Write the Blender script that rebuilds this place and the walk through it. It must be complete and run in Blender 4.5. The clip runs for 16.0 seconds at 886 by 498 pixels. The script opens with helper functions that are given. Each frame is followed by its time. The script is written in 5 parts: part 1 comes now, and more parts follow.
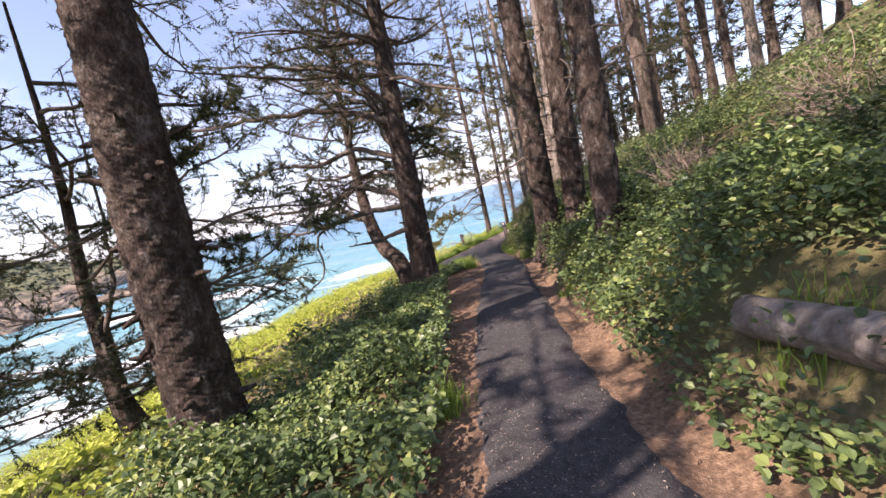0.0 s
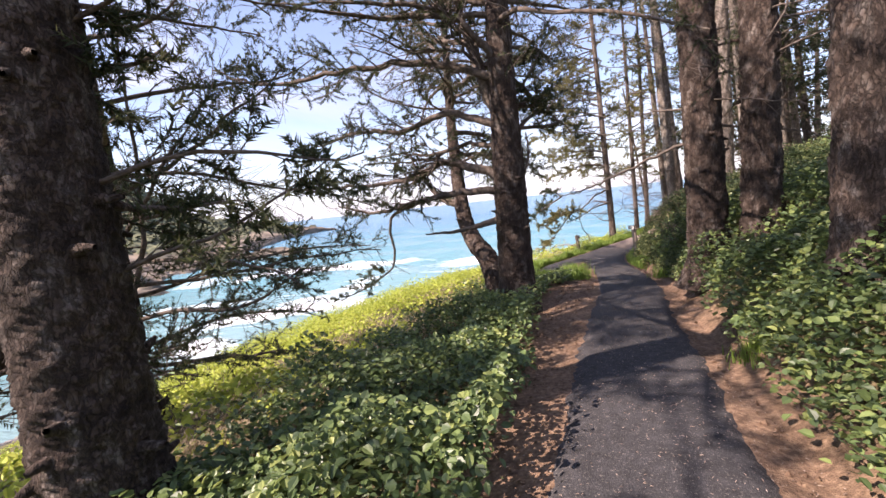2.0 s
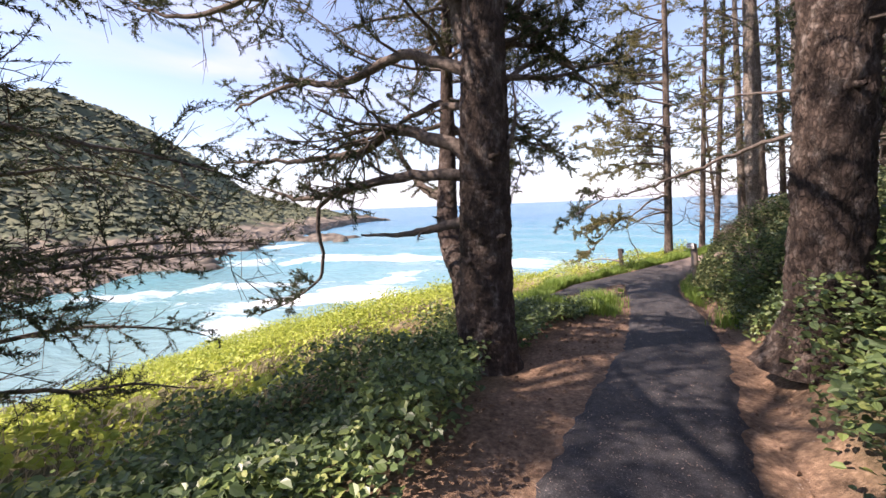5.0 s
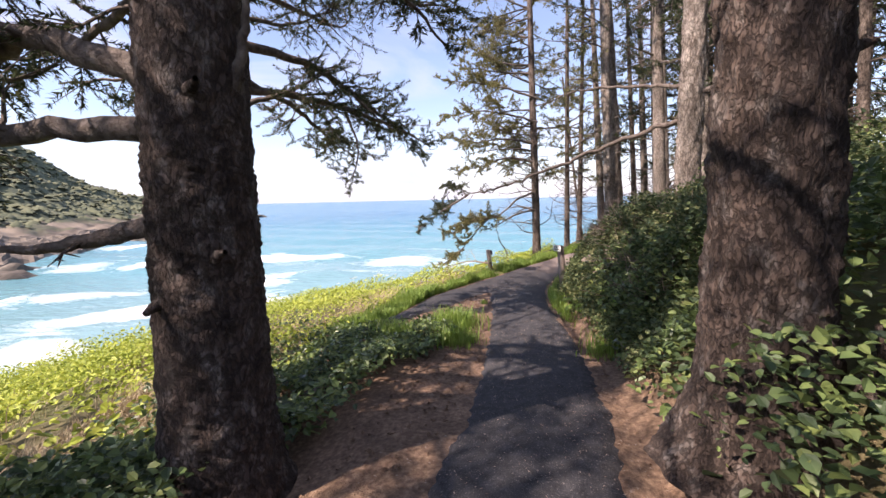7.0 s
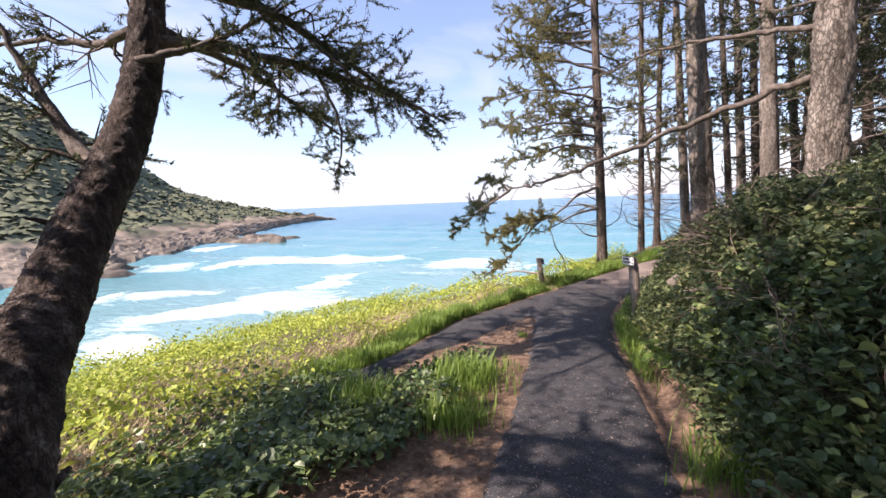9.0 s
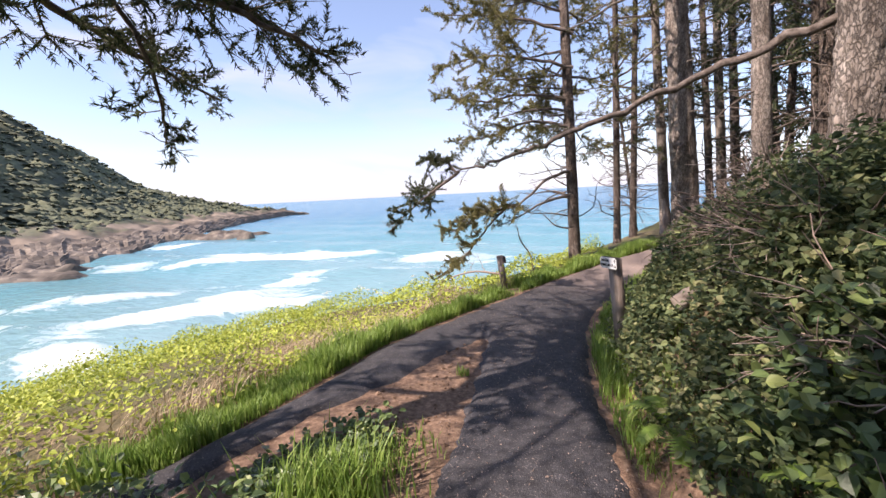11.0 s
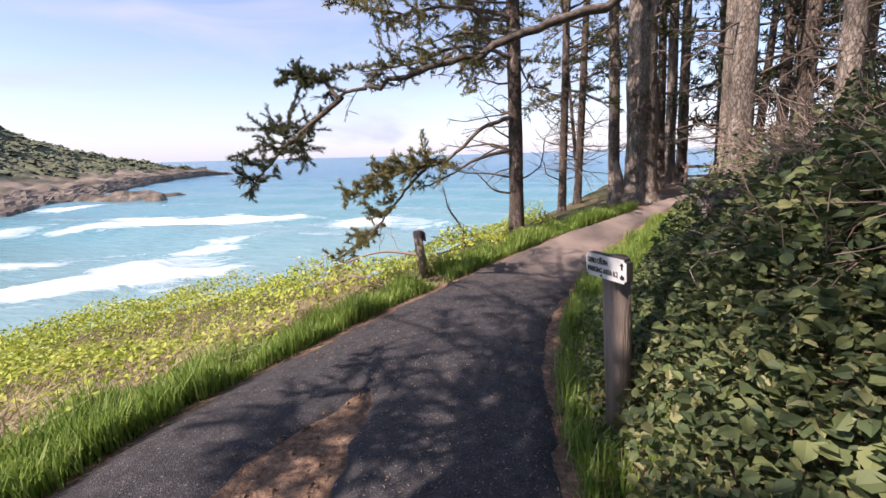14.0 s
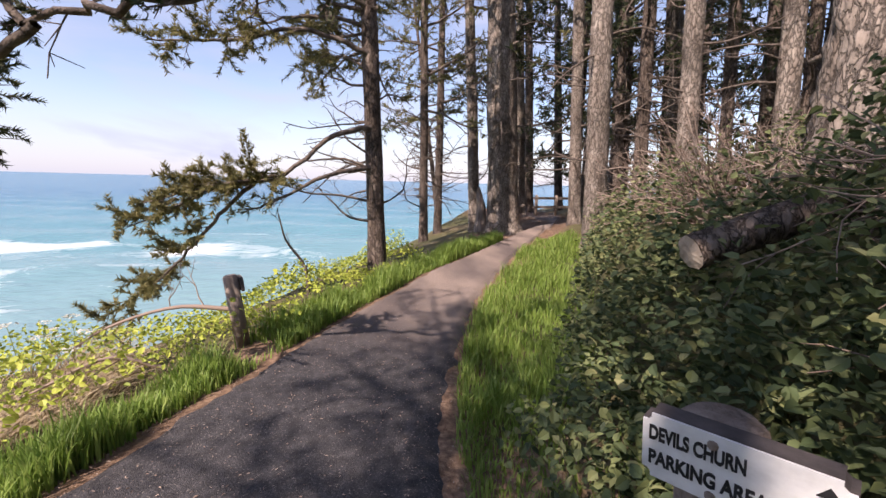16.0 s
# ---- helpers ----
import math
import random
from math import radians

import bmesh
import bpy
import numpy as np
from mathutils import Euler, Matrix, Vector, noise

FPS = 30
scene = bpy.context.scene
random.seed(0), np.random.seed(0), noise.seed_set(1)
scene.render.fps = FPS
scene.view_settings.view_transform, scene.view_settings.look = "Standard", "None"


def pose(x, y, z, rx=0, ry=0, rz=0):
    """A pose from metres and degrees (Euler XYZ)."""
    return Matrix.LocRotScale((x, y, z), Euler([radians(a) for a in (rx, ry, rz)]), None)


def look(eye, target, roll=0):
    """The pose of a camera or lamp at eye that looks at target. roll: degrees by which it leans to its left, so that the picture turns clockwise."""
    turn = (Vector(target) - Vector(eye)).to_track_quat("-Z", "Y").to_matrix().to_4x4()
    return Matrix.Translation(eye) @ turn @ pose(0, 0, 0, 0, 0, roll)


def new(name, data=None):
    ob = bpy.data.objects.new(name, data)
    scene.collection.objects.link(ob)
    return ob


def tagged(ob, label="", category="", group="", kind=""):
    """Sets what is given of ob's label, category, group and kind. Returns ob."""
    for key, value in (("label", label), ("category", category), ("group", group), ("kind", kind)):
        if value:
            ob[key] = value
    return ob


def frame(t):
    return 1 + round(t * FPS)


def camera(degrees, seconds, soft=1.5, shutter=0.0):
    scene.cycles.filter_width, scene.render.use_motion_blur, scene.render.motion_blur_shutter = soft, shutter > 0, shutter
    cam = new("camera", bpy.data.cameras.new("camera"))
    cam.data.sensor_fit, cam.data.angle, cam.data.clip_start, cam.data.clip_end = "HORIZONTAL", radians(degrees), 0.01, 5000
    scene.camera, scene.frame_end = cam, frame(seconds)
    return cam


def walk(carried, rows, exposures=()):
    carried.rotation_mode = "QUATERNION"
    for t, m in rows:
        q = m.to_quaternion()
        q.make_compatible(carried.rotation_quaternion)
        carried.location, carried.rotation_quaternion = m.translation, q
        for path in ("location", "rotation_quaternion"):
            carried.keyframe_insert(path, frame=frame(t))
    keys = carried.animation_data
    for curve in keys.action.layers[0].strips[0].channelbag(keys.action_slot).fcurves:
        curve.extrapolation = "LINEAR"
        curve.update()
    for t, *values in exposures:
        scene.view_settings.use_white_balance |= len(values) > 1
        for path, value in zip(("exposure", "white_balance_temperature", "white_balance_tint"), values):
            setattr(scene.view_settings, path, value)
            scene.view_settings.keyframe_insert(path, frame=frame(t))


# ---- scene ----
cam = camera(94.0, 16.0)
PATH = [
    (0, (0.418, -1.363, 1.859), (0.318, 0.617, 1.597), -11.4),
    (0.5, (0.455, -0.751, 1.763), (0.389, 1.232, 1.507), -4.2),
    (1, (0.486, -0.129, 1.702), (0.216, 1.838, 1.46), -4.2),
    (1.5, (0.495, 0.479, 1.636), (0.098, 2.426, 1.412), -3.2),
    (2, (0.563, 1.102, 1.577), (-0.071, 2.987, 1.362), -6.2),
    (2.5, (0.643, 1.667, 1.512), (-0.156, 3.492, 1.329), -3.7),
    (3, (0.767, 2.285, 1.443), (-0.032, 4.109, 1.256), -0.9),
    (3.5, (0.851, 2.869, 1.39), (0.045, 4.689, 1.194), -3.4),
    (3.7, (0.886, 3.1, 1.402), (0.106, 4.929, 1.187), -3.6),
    (5.8, (1.168, 5.243, 1.324), (0.264, 7.014, 1.11), -1.6),
    (6, (1.186, 5.528, 1.306), (0.298, 7.306, 1.08), -1.7),
    (6.5, (1.224, 6.225, 1.275), (0.686, 8.139, 1.052), 0.5),
    (7, (1.296, 6.863, 1.274), (0.948, 8.818, 1.031), -1.3),
    (7.5, (1.38, 7.487, 1.233), (1.055, 9.443, 0.968), -1.9),
    (8, (1.438, 8.059, 1.201), (1.082, 10.004, 0.9), -4.8),
    (8.5, (1.511, 8.679, 1.189), (0.973, 10.587, 0.925), -5.9),
    (9, (1.533, 9.218, 1.166), (0.888, 11.097, 0.938), -2.3),
    (9.2, (1.623, 9.469, 1.172), (1.139, 11.395, 0.935), -2.5),
    (11.3, (1.662, 11.61, 0.973), (1.092, 13.506, 0.695), -3.3),
    (11.5, (1.669, 11.786, 0.961), (1.02, 13.655, 0.67), -3.8),
    (12, (1.669, 12.298, 0.933), (0.964, 14.139, 0.598), -5.8),
    (12.5, (1.616, 12.76, 0.882), (1.265, 14.695, 0.517), -1.6),
    (13, (1.662, 13.246, 0.847), (1.696, 15.203, 0.435), -3.4),
    (13.5, (1.641, 13.674, 0.798), (1.701, 15.63, 0.385), -1.5),
    (14, (1.603, 14.1, 0.73), (1.357, 16.034, 0.281), -1.5),
    (14.5, (1.636, 14.54, 0.676), (1.401, 16.474, 0.225), 0.6),
    (15, (1.633, 14.948, 0.656), (1.599, 16.898, 0.211), 0.7),
    (15.5, (1.616, 15.443, 0.617), (1.846, 17.388, 0.212), 3.2),
    (16, (1.584, 15.854, 0.579), (2.035, 17.775, 0.256), 1.5),
]
walk(cam, [(t, look(eye, target, roll)) for t, eye, target, roll in PATH], exposures=[(0, 1.15, 7050, 28), (3.5, 1.15, 7000, 27), (7, 1.03, 6850, 26), (9, 1.02, 6700, 24), (11.5, 0.90, 6750, 25), (14, 0.74, 6750, 26), (16, 0.68, 6900, 27)])

# ---- sky, sun, exposure ----
SUN_AZ, SUN_EL = radians(232), radians(44)      # clockwise from +y
world = bpy.data.worlds.new("sky")
scene.world = world
world.use_nodes = True
wn = world.node_tree
wn.nodes.clear()
w_out = wn.nodes.new("ShaderNodeOutputWorld")
w_bg = wn.nodes.new("ShaderNodeBackground")
w_sky = wn.nodes.new("ShaderNodeTexSky")
w_sky.sky_type = "NISHITA"
w_sky.sun_disc = False
w_sky.sun_elevation, w_sky.sun_rotation = SUN_EL, SUN_AZ
w_sky.air_density, w_sky.dust_density, w_sky.ozone_density = 1.0, 0.3, 2.0
w_co = wn.nodes.new("ShaderNodeTexCoord")
w_map = wn.nodes.new("ShaderNodeMapping")
w_map.inputs["Scale"].default_value = (1.6, 1.6, 5.5)
w_noise = wn.nodes.new("ShaderNodeTexNoise")
w_noise.inputs["Scale"].default_value = 1.7
w_noise.inputs["Detail"].default_value = 7
w_noise.inputs["Distortion"].default_value = 0.6
w_ramp = wn.nodes.new("ShaderNodeValToRGB")
w_ramp.color_ramp.elements[0].position, w_ramp.color_ramp.elements[1].position = 0.46, 0.74
w_ramp.color_ramp.elements[0].color = (0.13, 0.13, 0.13, 1)
w_sep = wn.nodes.new("ShaderNodeSeparateXYZ")
w_low = wn.nodes.new("ShaderNodeMapRange")
w_low.inputs["From Min"].default_value, w_low.inputs["From Max"].default_value = -0.02, 0.18
w_low.inputs["To Min"].default_value, w_low.inputs["To Max"].default_value = 0.85, 0.0
w_max = wn.nodes.new("ShaderNodeMath")
w_max.operation = "MAXIMUM"
wn.links.new(w_co.outputs["Generated"], w_sep.inputs[0])
wn.links.new(w_sep.outputs["Z"], w_low.inputs["Value"])
wn.links.new(w_low.outputs[0], w_max.inputs[0])
wn.links.new(w_ramp.outputs[0], w_max.inputs[1])
w_mix = wn.nodes.new("ShaderNodeMixRGB")
w_mix.inputs[2].default_value = (3.2, 3.75, 4.85, 1)
w_bg.inputs["Strength"].default_value = 0.13
wn.links.new(w_co.outputs["Generated"], w_map.inputs[0])
wn.links.new(w_map.outputs[0], w_noise.inputs["Vector"])
wn.links.new(w_noise.outputs["Fac"], w_ramp.inputs[0])
wn.links.new(w_max.outputs[0], w_mix.inputs[0])
wn.links.new(w_sky.outputs[0], w_mix.inputs[1])
wn.links.new(w_mix.outputs[0], w_bg.inputs[0])
wn.links.new(w_bg.outputs[0], w_out.inputs[0])

sun_data = bpy.data.lights.new("sun", "SUN")
sun_data.energy, sun_data.angle, sun_data.color = 5.0, radians(0.55), (1.0, 0.93, 0.82)
sun = new("sun", sun_data)
sun_dir = Vector((math.sin(SUN_AZ) * math.cos(SUN_EL), math.cos(SUN_AZ) * math.cos(SUN_EL), math.sin(SUN_EL)))
sun.matrix_world = look(sun_dir * 60, (0, 0, 0))

# ---- materials ----
def material(name, stops, scale=6.0, detail=6.0, rough=0.8, bump=0.0, bump_scale=30.0, stretch=(1, 1, 1), island=0.0,
             translucent=0.0, spec=0.3, metal=0.0, blotch=0.0, voronoi=0.0, crack=0.74, relief=0.03):
    """Noise-driven colour between stops (position, colour), fine relief, and a random shade for each island or object."""
    m = bpy.data.materials.new(name)
    m.use_nodes = True
    nt = m.node_tree
    p = nt.nodes["Principled BSDF"]
    p.inputs["Roughness"].default_value = rough
    p.inputs["Specular IOR Level"].default_value = spec
    p.inputs["Metallic"].default_value = metal
    co = nt.nodes.new("ShaderNodeTexCoord")
    mp = nt.nodes.new("ShaderNodeMapping")
    mp.inputs["Scale"].default_value = stretch
    nt.links.new(co.outputs["Object"], mp.inputs[0])
    no = nt.nodes.new("ShaderNodeTexNoise")
    no.inputs["Scale"].default_value, no.inputs["Detail"].default_value = scale, detail
    no.inputs["Roughness"].default_value = 0.62
    nt.links.new(mp.outputs[0], no.inputs["Vector"])
    ramp = nt.nodes.new("ShaderNodeValToRGB")
    el = ramp.color_ramp.elements
    while len(el) < len(stops):
        el.new(0.5)
    for e, (at, colour) in zip(el, stops):
        e.position, e.color = at, (*colour, 1)
    fac = no.outputs["Fac"]
    if island:
        geo = nt.nodes.new("ShaderNodeNewGeometry")
        mx = nt.nodes.new("ShaderNodeMix")
        mx.inputs["Factor"].default_value = island
        nt.links.new(fac, mx.inputs["A"])
        nt.links.new(geo.outputs["Random Per Island"], mx.inputs["B"])
        fac = mx.outputs["Result"]
    nt.links.new(fac, ramp.inputs[0])
    colour = ramp.outputs[0]
    if blotch:
        n2 = nt.nodes.new("ShaderNodeTexNoise")
        n2.inputs["Scale"].default_value, n2.inputs["Detail"].default_value = scale * 0.17, 3
        nt.links.new(mp.outputs[0], n2.inputs["Vector"])
        r2 = nt.nodes.new("ShaderNodeMapRange")
        r2.inputs["From Min"].default_value, r2.inputs["From Max"].default_value = 0.3, 0.7
        r2.inputs["To Min"].default_value, r2.inputs["To Max"].default_value = 1 - blotch, 1 + blotch * 0.6
        nt.links.new(n2.outputs["Fac"], r2.inputs["Value"])
        mu = nt.nodes.new("ShaderNodeMixRGB")
        mu.blend_type = "MULTIPLY"
        mu.inputs[0].default_value = 1
        nt.links.new(colour, mu.inputs[1])
        nt.links.new(r2.outputs[0], mu.inputs[2])
        colour = mu.outputs[0]
    height = None
    if bump:
        n3 = nt.nodes.new("ShaderNodeTexNoise")
        n3.inputs["Scale"].default_value, n3.inputs["Detail"].default_value = bump_scale, 5
        nt.links.new(mp.outputs[0], n3.inputs["Vector"])
        height = n3.outputs["Fac"]
    if voronoi:
        vo = nt.nodes.new("ShaderNodeTexVoronoi")
        vo.feature = "DISTANCE_TO_EDGE"
        vo.inputs["Scale"].default_value = voronoi
        wob = nt.nodes.new("ShaderNodeMixRGB")
        wob.blend_type = "ADD"
        wob.inputs[0].default_value = 0.22
        nt.links.new(mp.outputs[0], wob.inputs[1])
        nt.links.new(no.outputs["Color"], wob.inputs[2])
        nt.links.new(wob.outputs[0], vo.inputs["Vector"])
        vr = nt.nodes.new("ShaderNodeMapRange")
        vr.inputs["From Max"].default_value = 0.16
        vr.inputs["To Min"].default_value = crack
        nt.links.new(vo.outputs["Distance"], vr.inputs["Value"])
        mv = nt.nodes.new("ShaderNodeMixRGB")
        mv.blend_type = "MULTIPLY"
        mv.inputs[0].default_value = 1
        nt.links.new(colour, mv.inputs[1])
        nt.links.new(vr.outputs[0], mv.inputs[2])
        colour = mv.outputs[0]
        ad = nt.nodes.new("ShaderNodeMath")
        ad.operation = "ADD"
        nt.links.new(vr.outputs[0], ad.inputs[0])
        nt.links.new(height if height else no.outputs["Fac"], ad.inputs[1])
        height = ad.outputs[0]
    if height:
        b = nt.nodes.new("ShaderNodeBump")
        b.inputs["Strength"].default_value, b.inputs["Distance"].default_value = bump or 0.5, relief
        nt.links.new(height, b.inputs["Height"])
        nt.links.new(b.outputs[0], p.inputs["Normal"])
    nt.links.new(colour, p.inputs["Base Color"])
    if translucent:
        tr = nt.nodes.new("ShaderNodeBsdfTranslucent")
        ms = nt.nodes.new("ShaderNodeMixShader")
        ms.inputs[0].default_value = translucent
        nt.links.new(colour, tr.inputs[0])
        nt.links.new(p.outputs[0], ms.inputs[1])
        nt.links.new(tr.outputs[0], ms.inputs[2])
        nt.links.new(ms.outputs[0], nt.nodes["Material Output"].inputs[0])
    return m


M_ASPHALT = material("asphalt", [(0.3, (0.034, 0.033, 0.036)), (0.55, (0.060, 0.057, 0.06)), (0.63, (0.085, 0.08, 0.078)), (0.71, (0.30, 0.26, 0.22))],
                     scale=75, detail=3, rough=0.85, bump=0.5, bump_scale=120, blotch=0.35)
M_GROUND = material("needle_litter_soil", [(0.3, (0.10, 0.062, 0.042)), (0.5, (0.20, 0.125, 0.082)), (0.62, (0.29, 0.19, 0.125)), (0.8, (0.37, 0.27, 0.19))],
                    scale=22, rough=0.95, bump=0.6, bump_scale=70, blotch=0.3)
an = M_ASPHALT.node_tree
a_at, a_mix, a_tex, a_ramp = (an.nodes.new("ShaderNode" + k) for k in ("Attribute", "MixRGB", "TexNoise", "ValToRGB"))
a_at.attribute_name = "litter"
a_tex.inputs["Scale"].default_value, a_tex.inputs["Detail"].default_value = 14, 7
a_ramp.color_ramp.elements[0].position, a_ramp.color_ramp.elements[0].color = 0.35, (0.14, 0.11, 0.10, 1)
a_ramp.color_ramp.elements[1].position, a_ramp.color_ramp.elements[1].color = 0.68, (0.36, 0.28, 0.23, 1)
a_link = an.nodes["Principled BSDF"].inputs["Base Color"].links[0].from_socket
an.links.new(a_tex.outputs["Fac"], a_ramp.inputs[0])
an.links.new(a_at.outputs["Fac"], a_mix.inputs[0])
an.links.new(a_link, a_mix.inputs[1])
an.links.new(a_ramp.outputs[0], a_mix.inputs[2])
an.links.new(a_mix.outputs[0], an.nodes["Principled BSDF"].inputs["Base Color"])
gn = M_GROUND.node_tree
g_at, g_mix, g_tex, g_ramp = (gn.nodes.new("ShaderNode" + k) for k in ("Attribute", "MixRGB", "TexNoise", "ValToRGB"))
g_at.attribute_name = "turf"
g_tex.inputs["Scale"].default_value, g_tex.inputs["Detail"].default_value = 9, 6
g_ramp.color_ramp.elements[0].position, g_ramp.color_ramp.elements[0].color = 0.35, (0.035, 0.045, 0.018, 1)
g_ramp.color_ramp.elements[1].position, g_ramp.color_ramp.elements[1].color = 0.7, (0.14, 0.15, 0.055, 1)
g_link = gn.nodes["Principled BSDF"].inputs["Base Color"].links[0].from_socket
gn.links.new(g_tex.outputs["Fac"], g_ramp.inputs[0])
gn.links.new(g_at.outputs["Fac"], g_mix.inputs[0])
gn.links.new(g_link, g_mix.inputs[1])
gn.links.new(g_ramp.outputs[0], g_mix.inputs[2])
gn.links.new(g_mix.outputs[0], gn.nodes["Principled BSDF"].inputs["Base Color"])
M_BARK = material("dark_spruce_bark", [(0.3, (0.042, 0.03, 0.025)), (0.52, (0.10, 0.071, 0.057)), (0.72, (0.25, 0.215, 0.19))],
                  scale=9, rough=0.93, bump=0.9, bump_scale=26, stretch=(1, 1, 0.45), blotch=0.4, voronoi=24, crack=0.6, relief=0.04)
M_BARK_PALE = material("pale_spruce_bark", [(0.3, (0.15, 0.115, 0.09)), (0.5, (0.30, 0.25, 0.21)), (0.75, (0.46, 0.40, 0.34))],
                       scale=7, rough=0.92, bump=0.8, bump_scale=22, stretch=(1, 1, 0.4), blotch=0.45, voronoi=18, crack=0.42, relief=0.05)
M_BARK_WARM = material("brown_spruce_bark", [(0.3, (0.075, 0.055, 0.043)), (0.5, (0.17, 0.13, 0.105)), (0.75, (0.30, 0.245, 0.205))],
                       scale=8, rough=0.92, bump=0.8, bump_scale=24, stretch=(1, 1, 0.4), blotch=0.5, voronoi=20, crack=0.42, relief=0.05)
M_LIMB = material("limb_bark", [(0.3, (0.06, 0.045, 0.036)), (0.55, (0.15, 0.12, 0.10)), (0.8, (0.27, 0.23, 0.20))],
                  scale=14, rough=0.92, bump=0.6, bump_scale=50)
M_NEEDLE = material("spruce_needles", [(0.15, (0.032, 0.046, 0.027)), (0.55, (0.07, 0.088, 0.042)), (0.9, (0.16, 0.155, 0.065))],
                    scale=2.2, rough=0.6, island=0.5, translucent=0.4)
# Golden needle copy with the sunlight on the front grove trees put into its colour.
M_NEEDLE_SUNLIT = material("sunlit_spruce_needles", [(0.15, (0.10, 0.11, 0.045)), (0.55, (0.23, 0.21, 0.085)), (0.9, (0.40, 0.33, 0.15))],
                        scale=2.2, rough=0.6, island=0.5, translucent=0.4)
M_LEAF = material("salal_leaf", [(0.1, (0.05, 0.075, 0.035)), (0.42, (0.10, 0.155, 0.06)), (0.66, (0.18, 0.25, 0.08)), (0.86, (0.31, 0.35, 0.11)), (0.96, (0.30, 0.20, 0.12))],
                  scale=1.1, rough=0.42, island=0.62, translucent=0.28, spec=0.5)
# Duller leaf copy: the shade over the bank shrubs is put into its colour.
M_LEAF_DARK = material("shaded_leaf_copy", [(0.1, (0.036, 0.056, 0.028)), (0.4, (0.088, 0.125, 0.055)), (0.68, (0.19, 0.22, 0.09)), (0.85, (0.29, 0.28, 0.14)), (0.97, (0.29, 0.20, 0.13))],
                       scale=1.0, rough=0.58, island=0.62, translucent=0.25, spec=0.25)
M_HERB = material("coastal_herb", [(0.1, (0.19, 0.25, 0.045)), (0.45, (0.37, 0.44, 0.07)), (0.75, (0.51, 0.55, 0.10)), (0.97, (0.60, 0.58, 0.19))],
                  scale=0.5, rough=0.55, island=0.55, translucent=0.3)
M_GRASS = material("fresh_grass", [(0.1, (0.11, 0.18, 0.035)), (0.5, (0.22, 0.34, 0.065)), (0.85, (0.36, 0.44, 0.13)), (0.95, (0.5, 0.45, 0.24))],
                   scale=1.3, rough=0.5, island=0.6, translucent=0.42)
M_STRAW = material("dry_grass", [(0.1, (0.26, 0.19, 0.11)), (0.5, (0.42, 0.33, 0.21)), (0.9, (0.58, 0.49, 0.34))],
                   scale=2, rough=0.8, island=0.6, translucent=0.2)
M_TWIG = material("dead_twig", [(0.2, (0.14, 0.10, 0.08)), (0.5, (0.27, 0.20, 0.16)), (0.9, (0.42, 0.34, 0.28))], scale=5, rough=0.9, island=0.6)
M_LOG = material("weathered_log", [(0.3, (0.10, 0.08, 0.065)), (0.5, (0.22, 0.18, 0.15)), (0.75, (0.38, 0.33, 0.29))],
                 scale=5, rough=0.9, bump=0.8, bump_scale=18, stretch=(0.25, 1.5, 1.5), blotch=0.3)
M_CUT = material("sawn_end", [(0.3, (0.26, 0.20, 0.15)), (0.6, (0.45, 0.38, 0.31)), (0.8, (0.55, 0.48, 0.40))], scale=8, rough=0.9, bump=0.4, bump_scale=40)
M_POST = material("weathered_post_wood", [(0.3, (0.16, 0.12, 0.095)), (0.55, (0.30, 0.24, 0.20)), (0.8, (0.42, 0.35, 0.30))],
                  scale=10, rough=0.9, bump=0.5, bump_scale=40, stretch=(2, 2, 0.12), blotch=0.25)
M_SIGN = material("weathered_white_sign_face", [(0.3, (0.58, 0.58, 0.57)), (0.55, (0.72, 0.72, 0.71)), (0.8, (0.80, 0.80, 0.79))], scale=14, rough=0.7, bump=0.1)
M_SIGN_EDGE = material("dark_sign_board", [(0.3, (0.05, 0.042, 0.04)), (0.7, (0.10, 0.085, 0.08))], scale=20, rough=0.8, bump=0.2)
M_INK = material("black_lettering", [(0.3, (0.012, 0.012, 0.013)), (0.7, (0.03, 0.03, 0.032))], scale=40, rough=0.7)
M_ROCK = material("shore_rock", [(0.3, (0.075, 0.062, 0.052)), (0.52, (0.17, 0.14, 0.112)), (0.75, (0.31, 0.26, 0.20))], scale=0.35, detail=9, rough=0.9,
                  bump=1.0, bump_scale=1.2, blotch=0.5)
M_STONE = material("grey_cobble", [(0.3, (0.09, 0.08, 0.075)), (0.55, (0.18, 0.165, 0.15)), (0.8, (0.30, 0.28, 0.26))], scale=3, rough=0.85, bump=0.5, bump_scale=12, island=0.4)
M_HILL = material("headland_scrub", [(0.3, (0.045, 0.055, 0.042)), (0.45, (0.08, 0.092, 0.06)), (0.58, (0.125, 0.135, 0.075)), (0.75, (0.20, 0.185, 0.12))],
                  scale=0.09, detail=12, rough=0.95, bump=1.0, bump_scale=0.25, blotch=0.5)
M_SCRUB = material("coastal_scrub", [(0.15, (0.07, 0.08, 0.055)), (0.5, (0.115, 0.128, 0.076)), (0.85, (0.17, 0.168, 0.10))], scale=0.08, rough=0.95, island=0.3)
hn = M_HILL.node_tree
h_co, h_sep, h_tex, h_add, h_rng, h_mix, h_ramp = (hn.nodes.new("ShaderNode" + k) for k in ("TexCoord", "SeparateXYZ", "TexNoise", "Math", "MapRange", "MixRGB", "ValToRGB"))
h_tex.inputs["Scale"].default_value, h_tex.inputs["Detail"].default_value = 0.07, 8
h_add.operation = "MULTIPLY_ADD"
h_add.inputs[1].default_value = -14.0
h_rng.inputs["From Min"].default_value, h_rng.inputs["From Max"].default_value = -14.0, -11.0
